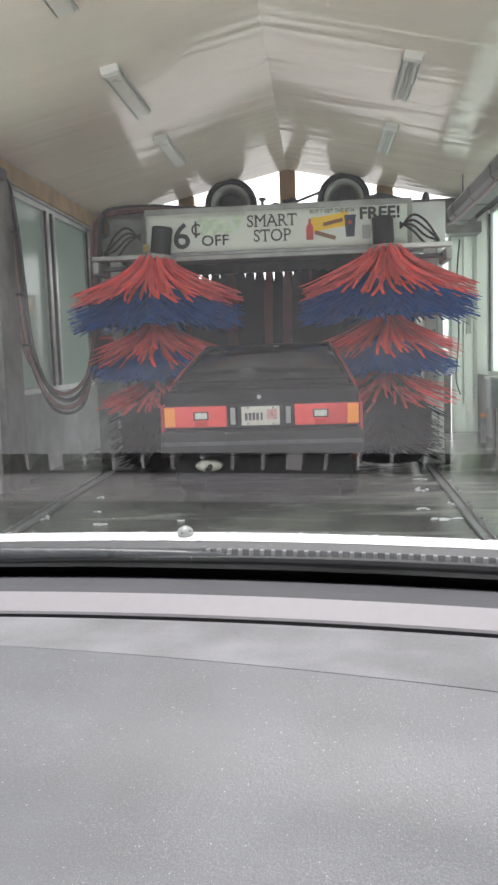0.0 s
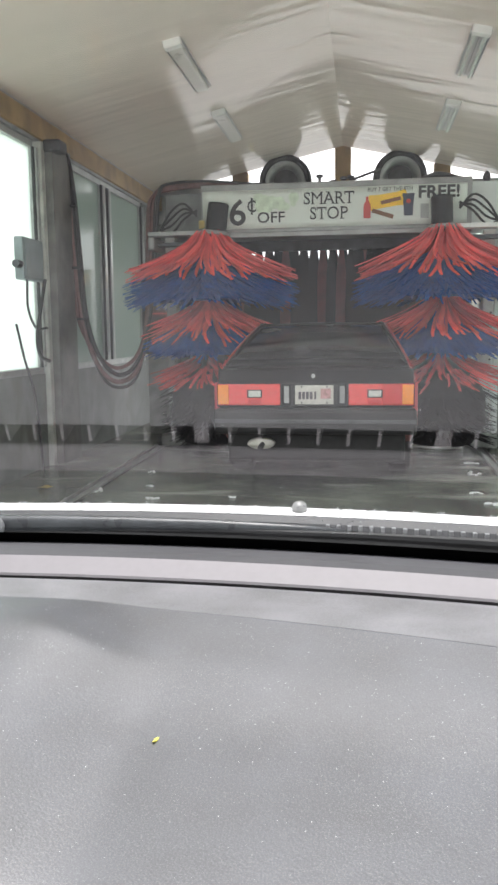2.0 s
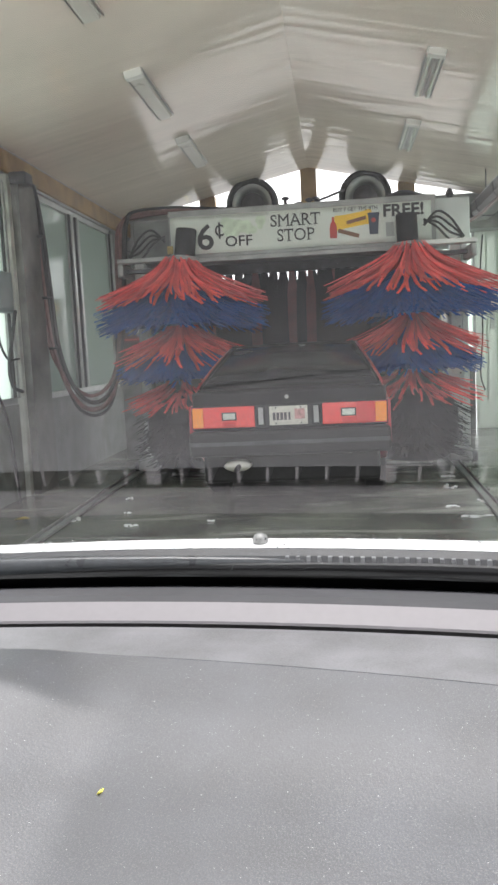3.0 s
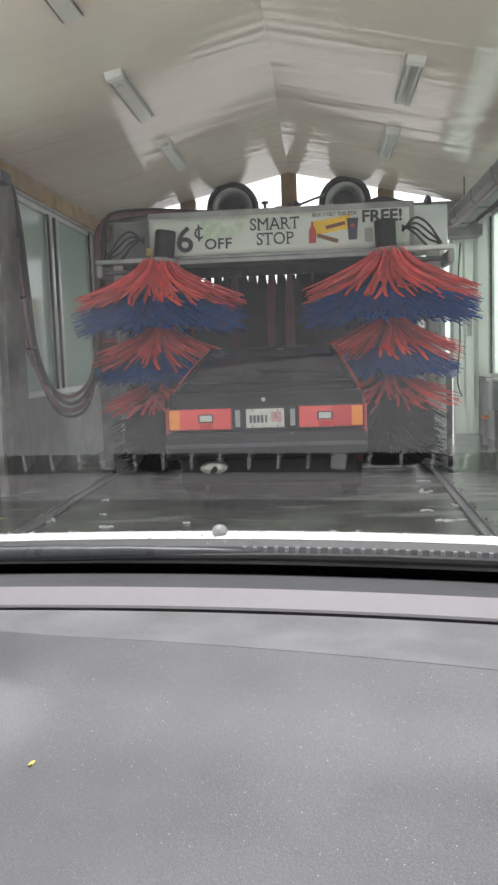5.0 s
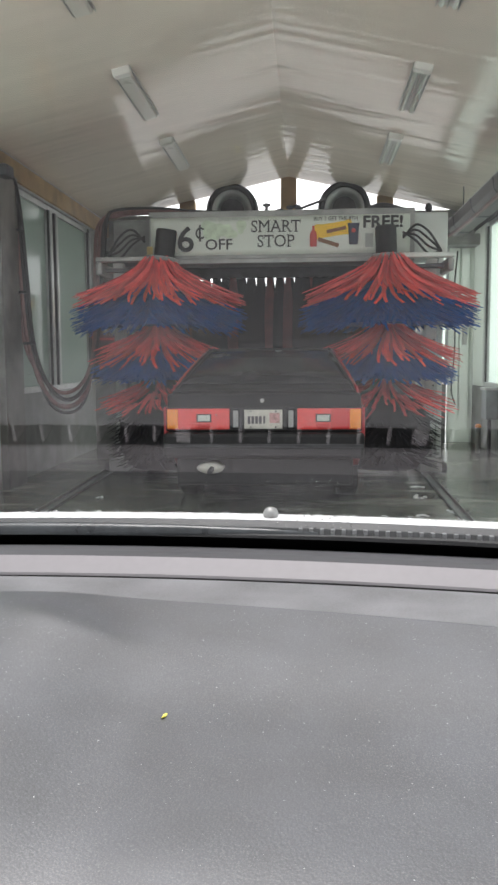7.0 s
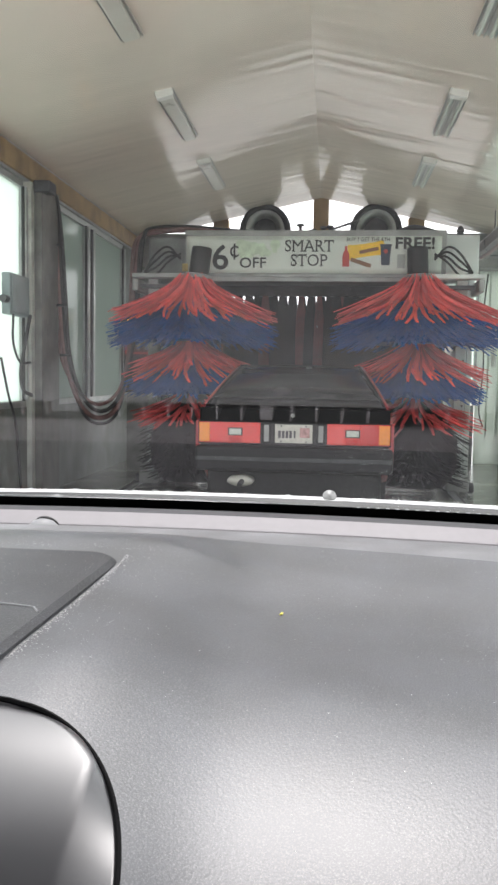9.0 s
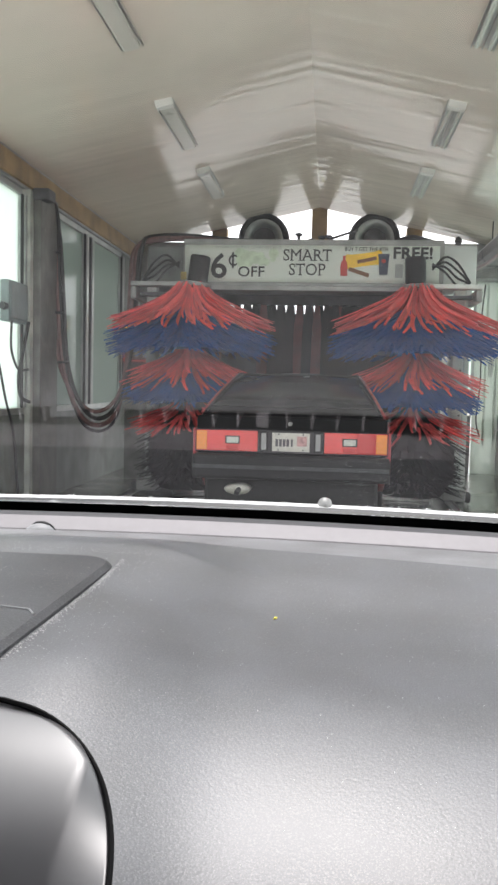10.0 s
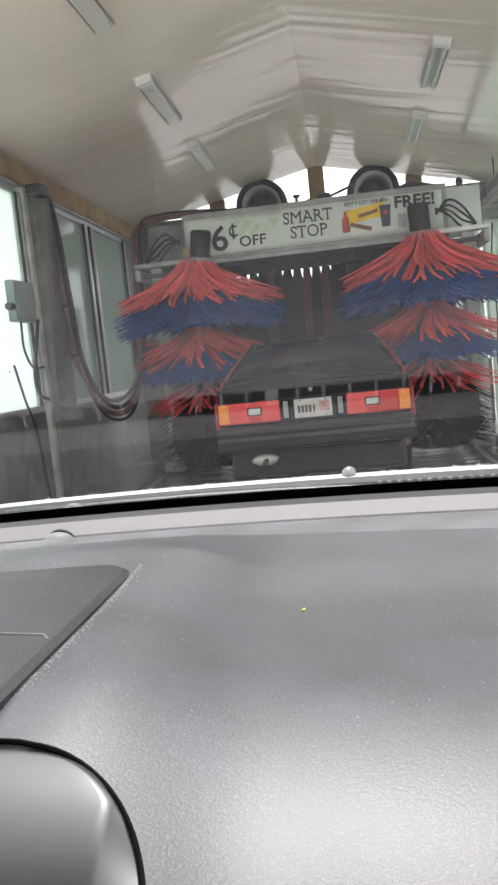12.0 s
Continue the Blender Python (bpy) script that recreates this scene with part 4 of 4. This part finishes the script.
for k in range(-28, 25):
    x = 0.2272 + PITCH * k
    w = 0.0065 if k % 8 == 0 else 0.0014
    part("vent_rib", box(x - w, x + w, bow(x, 0.5945), bow(x, 0.6150), 1.001, 1.0300), DASHL, own)
part("windscreen_seal", sweep([(0.732, 1.020), (0.734, 0.985), (0.80, 0.985), (0.84, 0.99), (0.876, 0.998)]), FRIT, own)
TH, GB = radians(33), 0.785
glass_bm = sweep([(GB - r * math.cos(TH), 1.0 + r * math.sin(TH)) for r in (0, 0.1, 0.2, 0.35, 0.5, 0.65, 0.8)])
glass_bm.normal_update()
if glass_bm.faces[:][0].normal.z > 0:
    bmesh.ops.reverse_faces(glass_bm, faces=glass_bm.faces[:])
wind = part("windscreen", glass_bm, WIND, own, smooth=True)
wind.visible_shadow = False
part("frit_band", sweep([(GB - r * math.cos(TH), 1.0 + r * math.sin(TH) - 0.002) for r in (0, 0.02, 0.06, 0.096)]), FRIT, own)
part("cowl", sweep([(0.872, 0.99), (0.878, 1.0), (0.886, 1.010), (0.898, 1.0210), (0.910, 1.0264), (0.918, 1.0256), (0.926, 1.0)]), COWL, own, "black plastic cowl")
for k in range(34):
    x = 0.34 + 0.0125 * k
    part("cowl_tooth", box(x - 0.0022, x + 0.0022, bow(x, 0.889), bow(x, 0.896), 1.0110, 1.0220), TOOTH, own)
part("wiper_arm", tube([Vector((x, bow(x, 0.884), 1.0095 + 0.003 * math.sin(3 * x))) for x in (0.86, 0.75, 0.62, 0.5, 0.38, 0.2, 0.0, -0.2)], [0.007, 0.007, 0.006, 0.006, 0.005, 0.004, 0.003, 0.002], 8), BLACKP, own)
arm = part("wiper_arm", tube([Vector((x, bow(x, 0.889), 1.0135 + 0.002 * math.sin(4 * x))) for x in (-0.16, -0.1, 0.0, 0.1, 0.2, 0.3, 0.36)], [0.013, 0.013, 0.0125, 0.011, 0.009, 0.006, 0.003], 10), WIPER, own, "wet dark grey wiper arm", smooth=True)
part("arm_cap", lathe([(0.014, 0), (0.014, 0.008), (0.010, 0.012), (0.002, 0.013)], Matrix.Translation((-0.06, bow(-0.06, 0.872), 1.014)) @ Matrix.Rotation(radians(70), 4, "X"), 16), TOOTH, arm)
part("wiper_pivot", lathe([(0.046, 0), (0.045, 0.004), (0.03, 0.009), (0.004, 0.011)], Matrix.Translation((-0.07, 0.893, 1.015)) @ Matrix.Diagonal((1, 0.22, 0.8, 1)), 24), DASHD, own, smooth=True)
part("wiper_blade", tube([Vector((x, bow(x, 0.886), 1.004)) for x in (0.86, 0.5, 0.2, -0.2, -0.5)], 0.005, 6), RUBBER, own)
part("bonnet", sweep([(0.926, 0.95), (0.927, 1.016), (0.931, 1.019), (0.942, 1.0212), (0.965, 1.0216), (0.985, 1.0205), (1.02, 1.013), (1.10, 0.995), (1.35, 0.925), (1.6, 0.84), (1.75, 0.74), (1.8, 0.6), (1.8, 0.35), (1.74, 0.22)], -0.66, 0.90), BODYWHITE, own, "white bonnet with a wet rear edge", smooth=True)
part("washer_nozzle", lathe([(0.012, 0), (0.0125, 0.006), (0.010, 0.011), (0.005, 0.014), (0.001, 0.015)], Matrix.Translation((0.3015, 0.956, 1.0212)) @ Matrix.Diagonal((0.78, 1.1, 0.82, 1)), 16), STEEL, own, smooth=True)
for s in (-1, 1):
    fx = XC + s * 0.80
    X = lambda a, c: sorted((XC + s * a, XC + s * c))
    part("wing", box(*X(0.70, 0.86), 0.55, 1.55, 0.42, 0.90, 0.05), BODYWHITE, own)
    part("door", box(*X(0.80, 0.88), -0.62, 0.50, 0.28, 0.95, 0.03), BODYWHITE, own)
    part("rear_door", box(*X(0.80, 0.88), -1.60, -0.64, 0.28, 0.95, 0.03), BODYWHITE, own)
    part("rear_wing", box(*X(0.74, 0.87), -2.55, -1.62, 0.42, 0.98, 0.05), BODYWHITE, own)
    part("windscreen_pillar", tube([(XC + s * 0.84, 0.60, 0.96), (XC + s * 0.76, 0.29, 1.20), (XC + s * 0.68, -0.02, 1.42)], 0.035, 10), BODYWHITE, own, smooth=True)
    part("door_pillar", tube([(XC + s * 0.82, -0.63, 0.94), (XC + s * 0.66, -0.70, 1.46)], 0.035, 8), BLACKP, own)
    part("rear_pillar", tube([(XC + s * 0.80, -2.2, 0.96), (XC + s * 0.64, -1.75, 1.44)], 0.06, 10), BODYWHITE, own, smooth=True)
    part("mirror", box(*X(0.90, 1.08), 0.30, 0.42, 0.93, 1.07, 0.03), BODYWHITE, own)
    for y in (1.05, -1.6):
        wheel = part("wheel", lathe([(0.19, -0.1), (0.30, -0.1), (0.32, -0.06), (0.32, 0.06), (0.30, 0.1), (0.19, 0.1)], Matrix.Translation((fx, y, 0.32)) @ Matrix.Rotation(radians(90), 4, "Y"), 28), RUBBER, own)
        part("rim", lathe([(0.18, -0.07), (0.185, 0), (0.18, 0.07)], Matrix.Translation((fx, y, 0.32)) @ Matrix.Rotation(radians(90), 4, "Y"), 20), ALU, wheel)
part("roof", thick(skin([[Vector((XC + 0.70 * u, y, z + 0.03 * (1 - u * u))) for u in (-1, -0.8, -0.4, 0, 0.4, 0.8, 1)] for y, z in ((0.06, 1.435), (-0.2, 1.475), (-0.8, 1.50), (-1.4, 1.48), (-1.85, 1.41))]), 0.02), BODYWHITE, own, smooth=True)
part("headlining", thick(skin([[Vector((XC + 0.66 * u, y, z + 0.03 * (1 - u * u))) for u in (-1, -0.8, -0.4, 0, 0.4, 0.8, 1)] for y, z in ((0.05, 1.405), (-0.2, 1.445), (-0.8, 1.47), (-1.4, 1.45), (-1.83, 1.38))]), 0.012), LINING, own, "grey fabric headlining", smooth=True)
part("tailgate", box(XC - 0.76, XC + 0.76, -2.62, -2.5, 0.35, 1.0, 0.04), BODYWHITE, own)
part("floor_pan", box(-0.6, 0.84, -2.4, 1.6, 0.2, 0.3, 0.02), DARKSTEEL, own)

# raised instrument pad and the satin cluster surround
def pad(outline, z0, z1, soft):
    bm = bmesh.new()
    lo = [bm.verts.new((x, y, z0)) for x, y in outline]
    mid = [bm.verts.new((x, y, z1 - soft)) for x, y in outline]
    n0 = len(outline)
    inner = []
    for i, (x, y) in enumerate(outline):
        (ax, ay), (bx, by2) = outline[i - 1], outline[(i + 1) % n0]
        d = math.hypot(bx - ax, by2 - ay) or 1
        inner.append((x - soft * 1.6 * (by2 - ay) / d, y + soft * 1.6 * (bx - ax) / d))
    hi = [bm.verts.new((x, y, z1)) for x, y in inner]
    n = len(outline)
    for a, b in ((lo, mid), (mid, hi)):
        for i in range(n):
            bm.faces.new((a[i], a[(i + 1) % n], b[(i + 1) % n], b[i]))
    bm.faces.new(hi)
    bmesh.ops.recalc_face_normals(bm, faces=bm.faces[:])
    return bm


def rounded(x0, x1, y0, y1, r, n=7):
    out = []
    for cx, cy, a0 in ((x1 - r, y1 - r, 0), (x0 + r, y1 - r, 90), (x0 + r, y0 + r, 180), (x1 - r, y0 + r, 270)):
        out += [(cx + r * math.cos(radians(a0 + 90 * k / n)), cy + r * math.sin(radians(a0 + 90 * k / n))) for k in range(n + 1)]
    return out


pad_bm = pad(rounded(-0.35, 0.150, 0.10, 0.408, 0.03), 1.0, 1.0555, 0.0028)
for v in pad_bm.verts:
    v.co.z -= 0.032 * (0.408 - v.co.y)
    if v.co.x > 0:
        v.co.x -= 0.055 * (0.408 - v.co.y)
padp = part("instrument_pad", pad_bm, DASHB, own, "dark raised instrument pad")
part("pad_seam", tube([(-0.34, 0.290, 1.0519), (0.10, 0.272, 1.0514), (0.130, 0.266, 1.0511), (0.1355, 0.258, 1.0508)], 0.0007, 6), TOOTH, padp)
def hood_z(y):
    """The surround rolls down towards the seat."""
    return 1.0365 - 5.0 * max(0, 0.172 - y) ** 2


rows = []
stations = [RIM_Y * math.sin(radians(a)) ** 0.9 for a in range(90, 0, -2)] + [-0.03, -0.06, -0.10, -0.15]
for y in stations:
    xe = rim_x(y)
    xi = min(xe - 0.004, 0.208 - 0.12 * max(0, 0.13 - y))
    z, ze = hood_z(y), dash_top(xe, y) - 0.0015
    row = [Vector((-0.33 + (xi - 0.012 + 0.33) * q, y, z)) for q in (0, 0.3, 0.6, 0.8, 0.92, 1)]
    row += [Vector((xi - 0.005, y, z)), Vector((xi, y, z + (ze - z) * 0.03)), Vector((xi + (xe - xi) * 0.12, y, z + (ze - z) * 0.14)), Vector((xi + (xe - xi) * 0.92, y, z + (ze - z) * 0.92)), Vector((xe, y, ze)), Vector((xe + 0.002, y, ze - 0.03))]
    rows.append(row)
rows.insert(0, [Vector((v.x, RIM_Y + 0.0015, v.z - 0.03)) for v in rows[0]])
for v in (v for row in rows for v in row):
    v.y = bow(v.x, v.y)
part("cluster_surround", skin(rows), SATIN, own, "satin dark cluster surround", smooth=True)
line = [(rim_x(y) + 0.0006, y + (0.0008 if y > 0.16 else 0)) for y in stations]
line = [(-0.30, RIM_Y + 0.0008), (0.0, RIM_Y + 0.0008)] + line
part("surround_seam", tube([Vector((x, bow(x, y), dash_top(x, y) - 0.0005)) for x, y in line], 0.0013, 6), FRIT, own)
dome = part("sensor", lathe([(0.0165, -0.02), (0.0163, 0.001), (0.0145, 0.006), (0.010, 0.0105), (0.004, 0.0125), (0.001, 0.0128)], Matrix.Translation((0.0158, 0.598, 1.031)), 28), TOOTH, own, "small domed light sensor", smooth=True)
part("sensor_lens", lathe([(0.0140, 0.0), (0.0135, 0.004), (0.009, 0.007), (0.001, 0.008)], Matrix.Translation((0.0158, 0.606, 1.032)) @ Matrix.Rotation(radians(-62), 4, "X"), 24), BLACKP, dome, "black sensor lens", smooth=True)

# specks and a scrap on the dash
def speck(bm, p, r):
    """A tiny eight-sided grain."""
    a = [bm.verts.new(p + r * Vector(q)) for q in ((1, 0, 0), (0, 1, 0), (-1, 0, 0), (0, -1, 0), (0, 0, 0.8), (0, 0, -0.8))]
    for i in range(4):
        bm.faces.new((a[i], a[(i + 1) % 4], a[4]))
        bm.faces.new((a[(i + 1) % 4], a[i], a[5]))


random.seed(3)
dust = bmesh.new()
for k in range(5600):
    x, y = random.uniform(-0.1, 0.72), random.uniform(0.02, 0.50)
    if k < 1400:
        y = random.uniform(0.20, 0.400)
        x = 0.1505 - 0.055 * (0.408 - y) + abs(random.gauss(0, 0.0025 if k < 1000 else 0.02))
    elif k < 1700:
        x, y = random.uniform(0.02, 0.17), 0.412 + abs(random.gauss(0, 0.006))
    elif k < 4200:
        y = 0.5 - abs(random.gauss(0, 0.12))
        y = y if y > 0.02 else 0.3
    r = (0.00014 + 0.00028 * random.random() ** 5) * (1.7 if k < 1000 else 1)
    z = dash_z(y) + rise(x, y) - fall(x, y)
    if x < 0.143 - 0.055 * (0.408 - y) and 0.11 < y < 0.40:
        z = 1.0556 - 0.032 * (0.408 - y)
    if not ((0.142 - 0.055 * (0.408 - y) < x < 0.151 - 0.055 * (0.408 - y) and y < 0.409) or (x < 0.25 and y < 0.19)):
        speck(dust, Vector((x, lip(x, y), z)), r)
tagged(solo("dust_specks", dust, DUST, "pale dust specks scattered on the dashboard", "dust", "stuff"))
sz = dash_z(0.350) + rise(0.271, 0.350) + 0.0008
solo("yellow_scrap", thick(skin([[(0.2700, 0.347, sz), (0.2712, 0.3465, sz + 0.001)], [(0.2710, 0.350, sz + 0.0008), (0.2724, 0.3495, sz)], [(0.2716, 0.353, sz), (0.2726, 0.3525, sz)]]), 0.0005), LEAF, "tiny yellow plant scrap on the dashboard", "scrap")

# water drops on the glass
drops = bmesh.new()
random.seed(12)
gn = Vector((0, math.sin(TH), math.cos(TH)))
turn = gn.to_track_quat("Z", "Y").to_matrix().to_4x4()
for k in range(340):
    if k < 290:
        x, r = random.gauss(0.355, 0.026), random.uniform(0.11, 0.23)
    else:
        x, r = random.uniform(-0.2, 0.75), random.uniform(0.02, 0.5)
    s = 0.0003 + 0.0009 * random.random() ** 3
    p = Vector((x, bow(x, GB - r * math.cos(TH)), 1.0 + r * math.sin(TH))) + gn * 0.0004
    bmesh.ops.create_icosphere(drops, subdivisions=1, radius=1, matrix=Matrix.Translation(p) @ turn @ Matrix.Diagonal((s, s * random.uniform(0.8, 2), s * 0.35, 1)))
bonnet_drops = bmesh.new()
for k in range(150):
    x, y = random.uniform(-0.15, 0.75), 0.936 + 0.05 * random.random() ** 1.5
    x += 0.05 if abs(x - 0.301) < 0.022 else 0
    s = 0.0006 + 0.0016 * random.random() ** 2
    bmesh.ops.create_icosphere(bonnet_drops, subdivisions=1, radius=1, matrix=Matrix.Translation((x, bow(x, y), 1.0214)) @ Matrix.Diagonal((s * random.uniform(1, 2), s * 1.3, s * 0.6, 1)))
for k in range(200):
    x, y = random.uniform(-0.2, 0.7), random.uniform(0.955, 0.992)
    s = 0.0008 + 0.0022 * random.random() ** 2.5
    if abs(x - 0.301) > 0.02:
        bmesh.ops.create_icosphere(bonnet_drops, subdivisions=1, radius=1, matrix=Matrix.Translation((x, bow(x, y), 1.0208)) @ Matrix.Diagonal((s * random.uniform(1, 2.5), s * 1.2, s * 0.7, 1)))
solo("water_drops", bonnet_drops, DROP, "clear water drops standing on the white bonnet", "water drops", "stuff", smooth=True)
tagged(solo("water_drops", drops, DROP, "clear water drops on the windscreen", "water drops", "stuff", smooth=True))

# ---- the car ahead ----
ahead = thing("hatchback", (0, 6.5, 0), "old black hatchback with red sides standing in the wash", "car")
# y, half width, sill z, belt z, top z, half width of the top
secs = [(6.47, 0.775, 0.54, 0.68, 0.845, 0.77), (6.50, 0.795, 0.54, 0.84, 0.86, 0.775), (6.53, 0.80, 0.53, 0.86, 0.955, 0.765), (6.62, 0.805, 0.50, 0.88, 0.985, 0.755), (6.75, 0.808, 0.40, 0.89, 1.03, 0.735),
        (7.0, 0.81, 0.28, 0.90, 1.125, 0.69), (7.3, 0.81, 0.27, 0.91, 1.225, 0.635), (7.6, 0.81, 0.27, 0.91, 1.30, 0.59), (7.85, 0.81, 0.27, 0.91, 1.325, 0.58), (8.4, 0.81, 0.27, 0.91, 1.325, 0.58), (8.75, 0.81, 0.27, 0.91, 1.27, 0.60), (9.3, 0.805, 0.27, 0.90, 1.0, 0.70), (9.6, 0.80, 0.28, 0.84, 0.94, 0.74), (10.4, 0.78, 0.32, 0.72, 0.82, 0.70), (10.62, 0.72, 0.38, 0.58, 0.66, 0.66)]


def ring(y, w, zs, zb, zt, wt):
    half = [(w * 0.80, zs), (w * 0.97, zs + 0.03), (w, zs + 0.12), (w, zb - 0.08), (w - 0.012, zb - 0.01), (w - 0.04, zb + 0.01), (wt + 0.012, zt - 0.035), (wt - 0.01, zt - 0.012)]
    return [Vector((-x, y, z)) for x, z in half] + [Vector((x, y, z)) for x, z in reversed(half)]


def top(y, w, zs, zb, zt, wt):
    return [Vector(((wt - 0.012) * u, y, zt - 0.012 + 0.022 * (1 - u * u))) for u in (-1, -0.9, -0.6, -0.2, 0.2, 0.6, 0.9, 1)]


sides = skin([ring(*s)[:8] for s in secs])
skin([ring(*s)[8:] for s in secs], sides)
bmesh.ops.recalc_face_normals(sides, faces=sides.faces[:])
part("body_sides", thick(sides, 0.01), CARRED, ahead, "red body sides", smooth=True)
part("boot_lid", thick(skin([top(*s) for s in secs[1:5]]), 0.008), CARBLACK, ahead, smooth=True)
part("rear_window", thick(skin([top(*s) for s in secs[4:8]]), 0.006), DARKGLASS, ahead, "black tinted rear window", smooth=True)
part("roof", thick(skin([top(*s) for s in secs[7:11]]), 0.008), CARBLACK, ahead, smooth=True)
part("windscreen", thick(skin([top(*s) for s in secs[10:12]]), 0.006), DARKGLASS, ahead, smooth=True)
part("bonnet", thick(skin([top(*s) for s in secs[11:]]), 0.008), CARBLACK, ahead, smooth=True)
part("spoiler_lip", tube([Vector((x, 6.545 + 0.03 * (x / 0.72) ** 2, 0.968)) for x in (-0.74, -0.6, -0.3, 0, 0.3, 0.6, 0.74)], 0.016, 8, flat=0.7), CARBLACK, ahead, "worn black lip under the window")
part("window_frame", tube([Vector((x, 6.72 + 0.0 * x, 1.03)) for x in (-0.70, -0.3, 0.3, 0.70)], 0.012, 8, flat=0.5), BLACKP, ahead)
part("window_frame", tube([Vector((x, 7.58, 1.317)) for x in (-0.57, -0.3, 0.3, 0.57)], 0.014, 8, flat=0.5), BLACKP, ahead)
for s in (-1, 1):
    part("pillar_trim", tube([Vector((s * (wt + 0.002), y, zt - 0.012)) for y, w, zs, zb, zt, wt in secs[3:9]], 0.012, 8), CARRED, ahead, "red pillar edge", smooth=True)
    part("tailgate_edge", tube([Vector((s * (wt - 0.03), y, zt)) for y, w, zs, zb, zt, wt in secs[3:9]], 0.012, 8), CARBLACK, ahead, smooth=True)
part("rear_panel", box(-0.775, 0.775, 6.462, 6.50, 0.64, 0.955, 0.02), CARBLACK, ahead)
part("lamp_surround", box(-0.785, 0.785, 6.446, 6.464, 0.655, 0.845, 0.008), BLACKP, ahead)
for s in (-1, 1):
    X = lambda a, b: sorted((s * a, s * b))
    lamp = part("tail_lamp", box(*X(0.27, 0.775), 6.43, 6.447, 0.668, 0.836, 0.006), LAMPRED, ahead, "faded red tail lamp")
    part("amber_lens", box(*X(0.685, 0.772), 6.424, 6.431, 0.676, 0.830, 0.004), AMBER, lamp)
    part("deep_lens", box(*X(0.535, 0.68), 6.425, 6.431, 0.674, 0.831, 0.004), LAMPDEEP, lamp) if s > 0 else part("deep_lens", box(*X(0.47, 0.68), 6.426, 6.431, 0.674, 0.72, 0.004), LAMPRED, lamp)
    part("reversing_lens", box(*X(0.425, 0.525), 6.422, 6.431, 0.735, 0.785, 0.004), CLEAR, lamp)
    part("reversing_frame", box(*X(0.415, 0.535), 6.424, 6.4305, 0.727, 0.793, 0.003), BLACKP, lamp)
    part("reflector", box(*X(0.425, 0.525), 6.423, 6.431, 0.678, 0.715, 0.003), LAMPDEEP, lamp)
    part("dark_lens", box(*X(0.185, 0.255), 6.432, 6.447, 0.672, 0.832, 0.006), DARKGLASS, ahead, "smoked lens beside the plate")
    part("lens_rim", box(*X(0.20, 0.24), 6.428, 6.433, 0.685, 0.82, 0.003), STEEL, ahead)
    part("wing_corner", box(*X(0.774, 0.806), 6.45, 6.60, 0.50, 0.85, 0.012), CARRED, ahead)
plate = part("number_plate", box(-0.152, 0.152, 6.436, 6.444, 0.675, 0.825, 0.002), PLATE, ahead, "dirty pale number plate")
for x, w in ((-0.125, 0.022), (-0.095, 0.022), (-0.065, 0.022), (-0.035, 0.022), (0.0, 0.016)):
    part("plate_bar", box(x, x + w, 6.433, 6.437, 0.715, 0.775), PLATEINK, plate)
part("plate_smudge", box(0.05, 0.13, 6.433, 6.437, 0.72, 0.80), mat("plate_pink", (0.45, 0.25, 0.24), 0.5, vary=0.4, size=40), plate)
for x in (-0.1, 0.1):
    for z in (0.687, 0.813):
        part("plate_bolt", lathe([(0.008, 0), (0.006, 0.004)], Matrix.Translation((x, 6.437, z)) @ Matrix.Rotation(radians(90), 4, "X"), 8), DARKSTEEL, plate)
part("boot_lock", lathe([(0.017, 0), (0.017, 0.01), (0.009, 0.012), (0.008, 0.008)], Matrix.Translation((-0.01, 6.463, 0.898)) @ Matrix.Rotation(radians(90), 4, "X"), 18), STEEL, ahead)
bump = part("rear_bumper", box(-0.80, 0.80, 6.36, 6.60, 0.44, 0.645, 0.03), BLACKP, ahead)
part("bumper_strip", box(-0.79, 0.79, 6.352, 6.362, 0.53, 0.56, 0.003), DARKSTEEL, bump)
part("underbody", box(-0.72, 0.72, 6.55, 10.4, 0.2, 0.44, 0.03), RUBBER, ahead)
part("silencer", lathe([(0.05, 0), (0.10, 0.02), (0.11, 0.05), (0.11, 0.3), (0.05, 0.33)], Matrix.Translation((-0.43, 6.40, 0.355)) @ Matrix.Rotation(radians(-90), 4, "X") @ Matrix.Diagonal((1, 0.42, 1, 1)), 24), PLATE, ahead, "pale oval silencer end", smooth=True)
part("tail_pipe", tube([(-0.425, 6.34, 0.335), (-0.41, 6.42, 0.36), (-0.41, 6.6, 0.37)], 0.022, 12), DARKSTEEL, ahead)
for s in (-1, 1):
    for y in (7.35, 9.75):
        m = Matrix.Translation((s * 0.70, y, 0.295)) @ Matrix.Rotation(radians(90), 4, "Y")
        wheel = part("wheel", lathe([(0.17, -0.09), (0.275, -0.09), (0.295, -0.06), (0.295, 0.06), (0.275, 0.09), (0.17, 0.09)], m, 28), RUBBER, ahead)
        part("rim", lathe([(0.165, -0.07), (0.17, 0), (0.165, 0.085), (0.05, 0.06)], m, 20), ALU, wheel)
    part("mirror", box(*sorted((s * 0.82, s * 0.98)), 8.95, 9.05, 0.93, 1.05, 0.025), CARBLACK, ahead)
    part("mud_flap", box(*sorted((s * 0.58, s * 0.78)), 6.98, 7.0, 0.12, 0.4, 0.004), RUBBER, ahead)
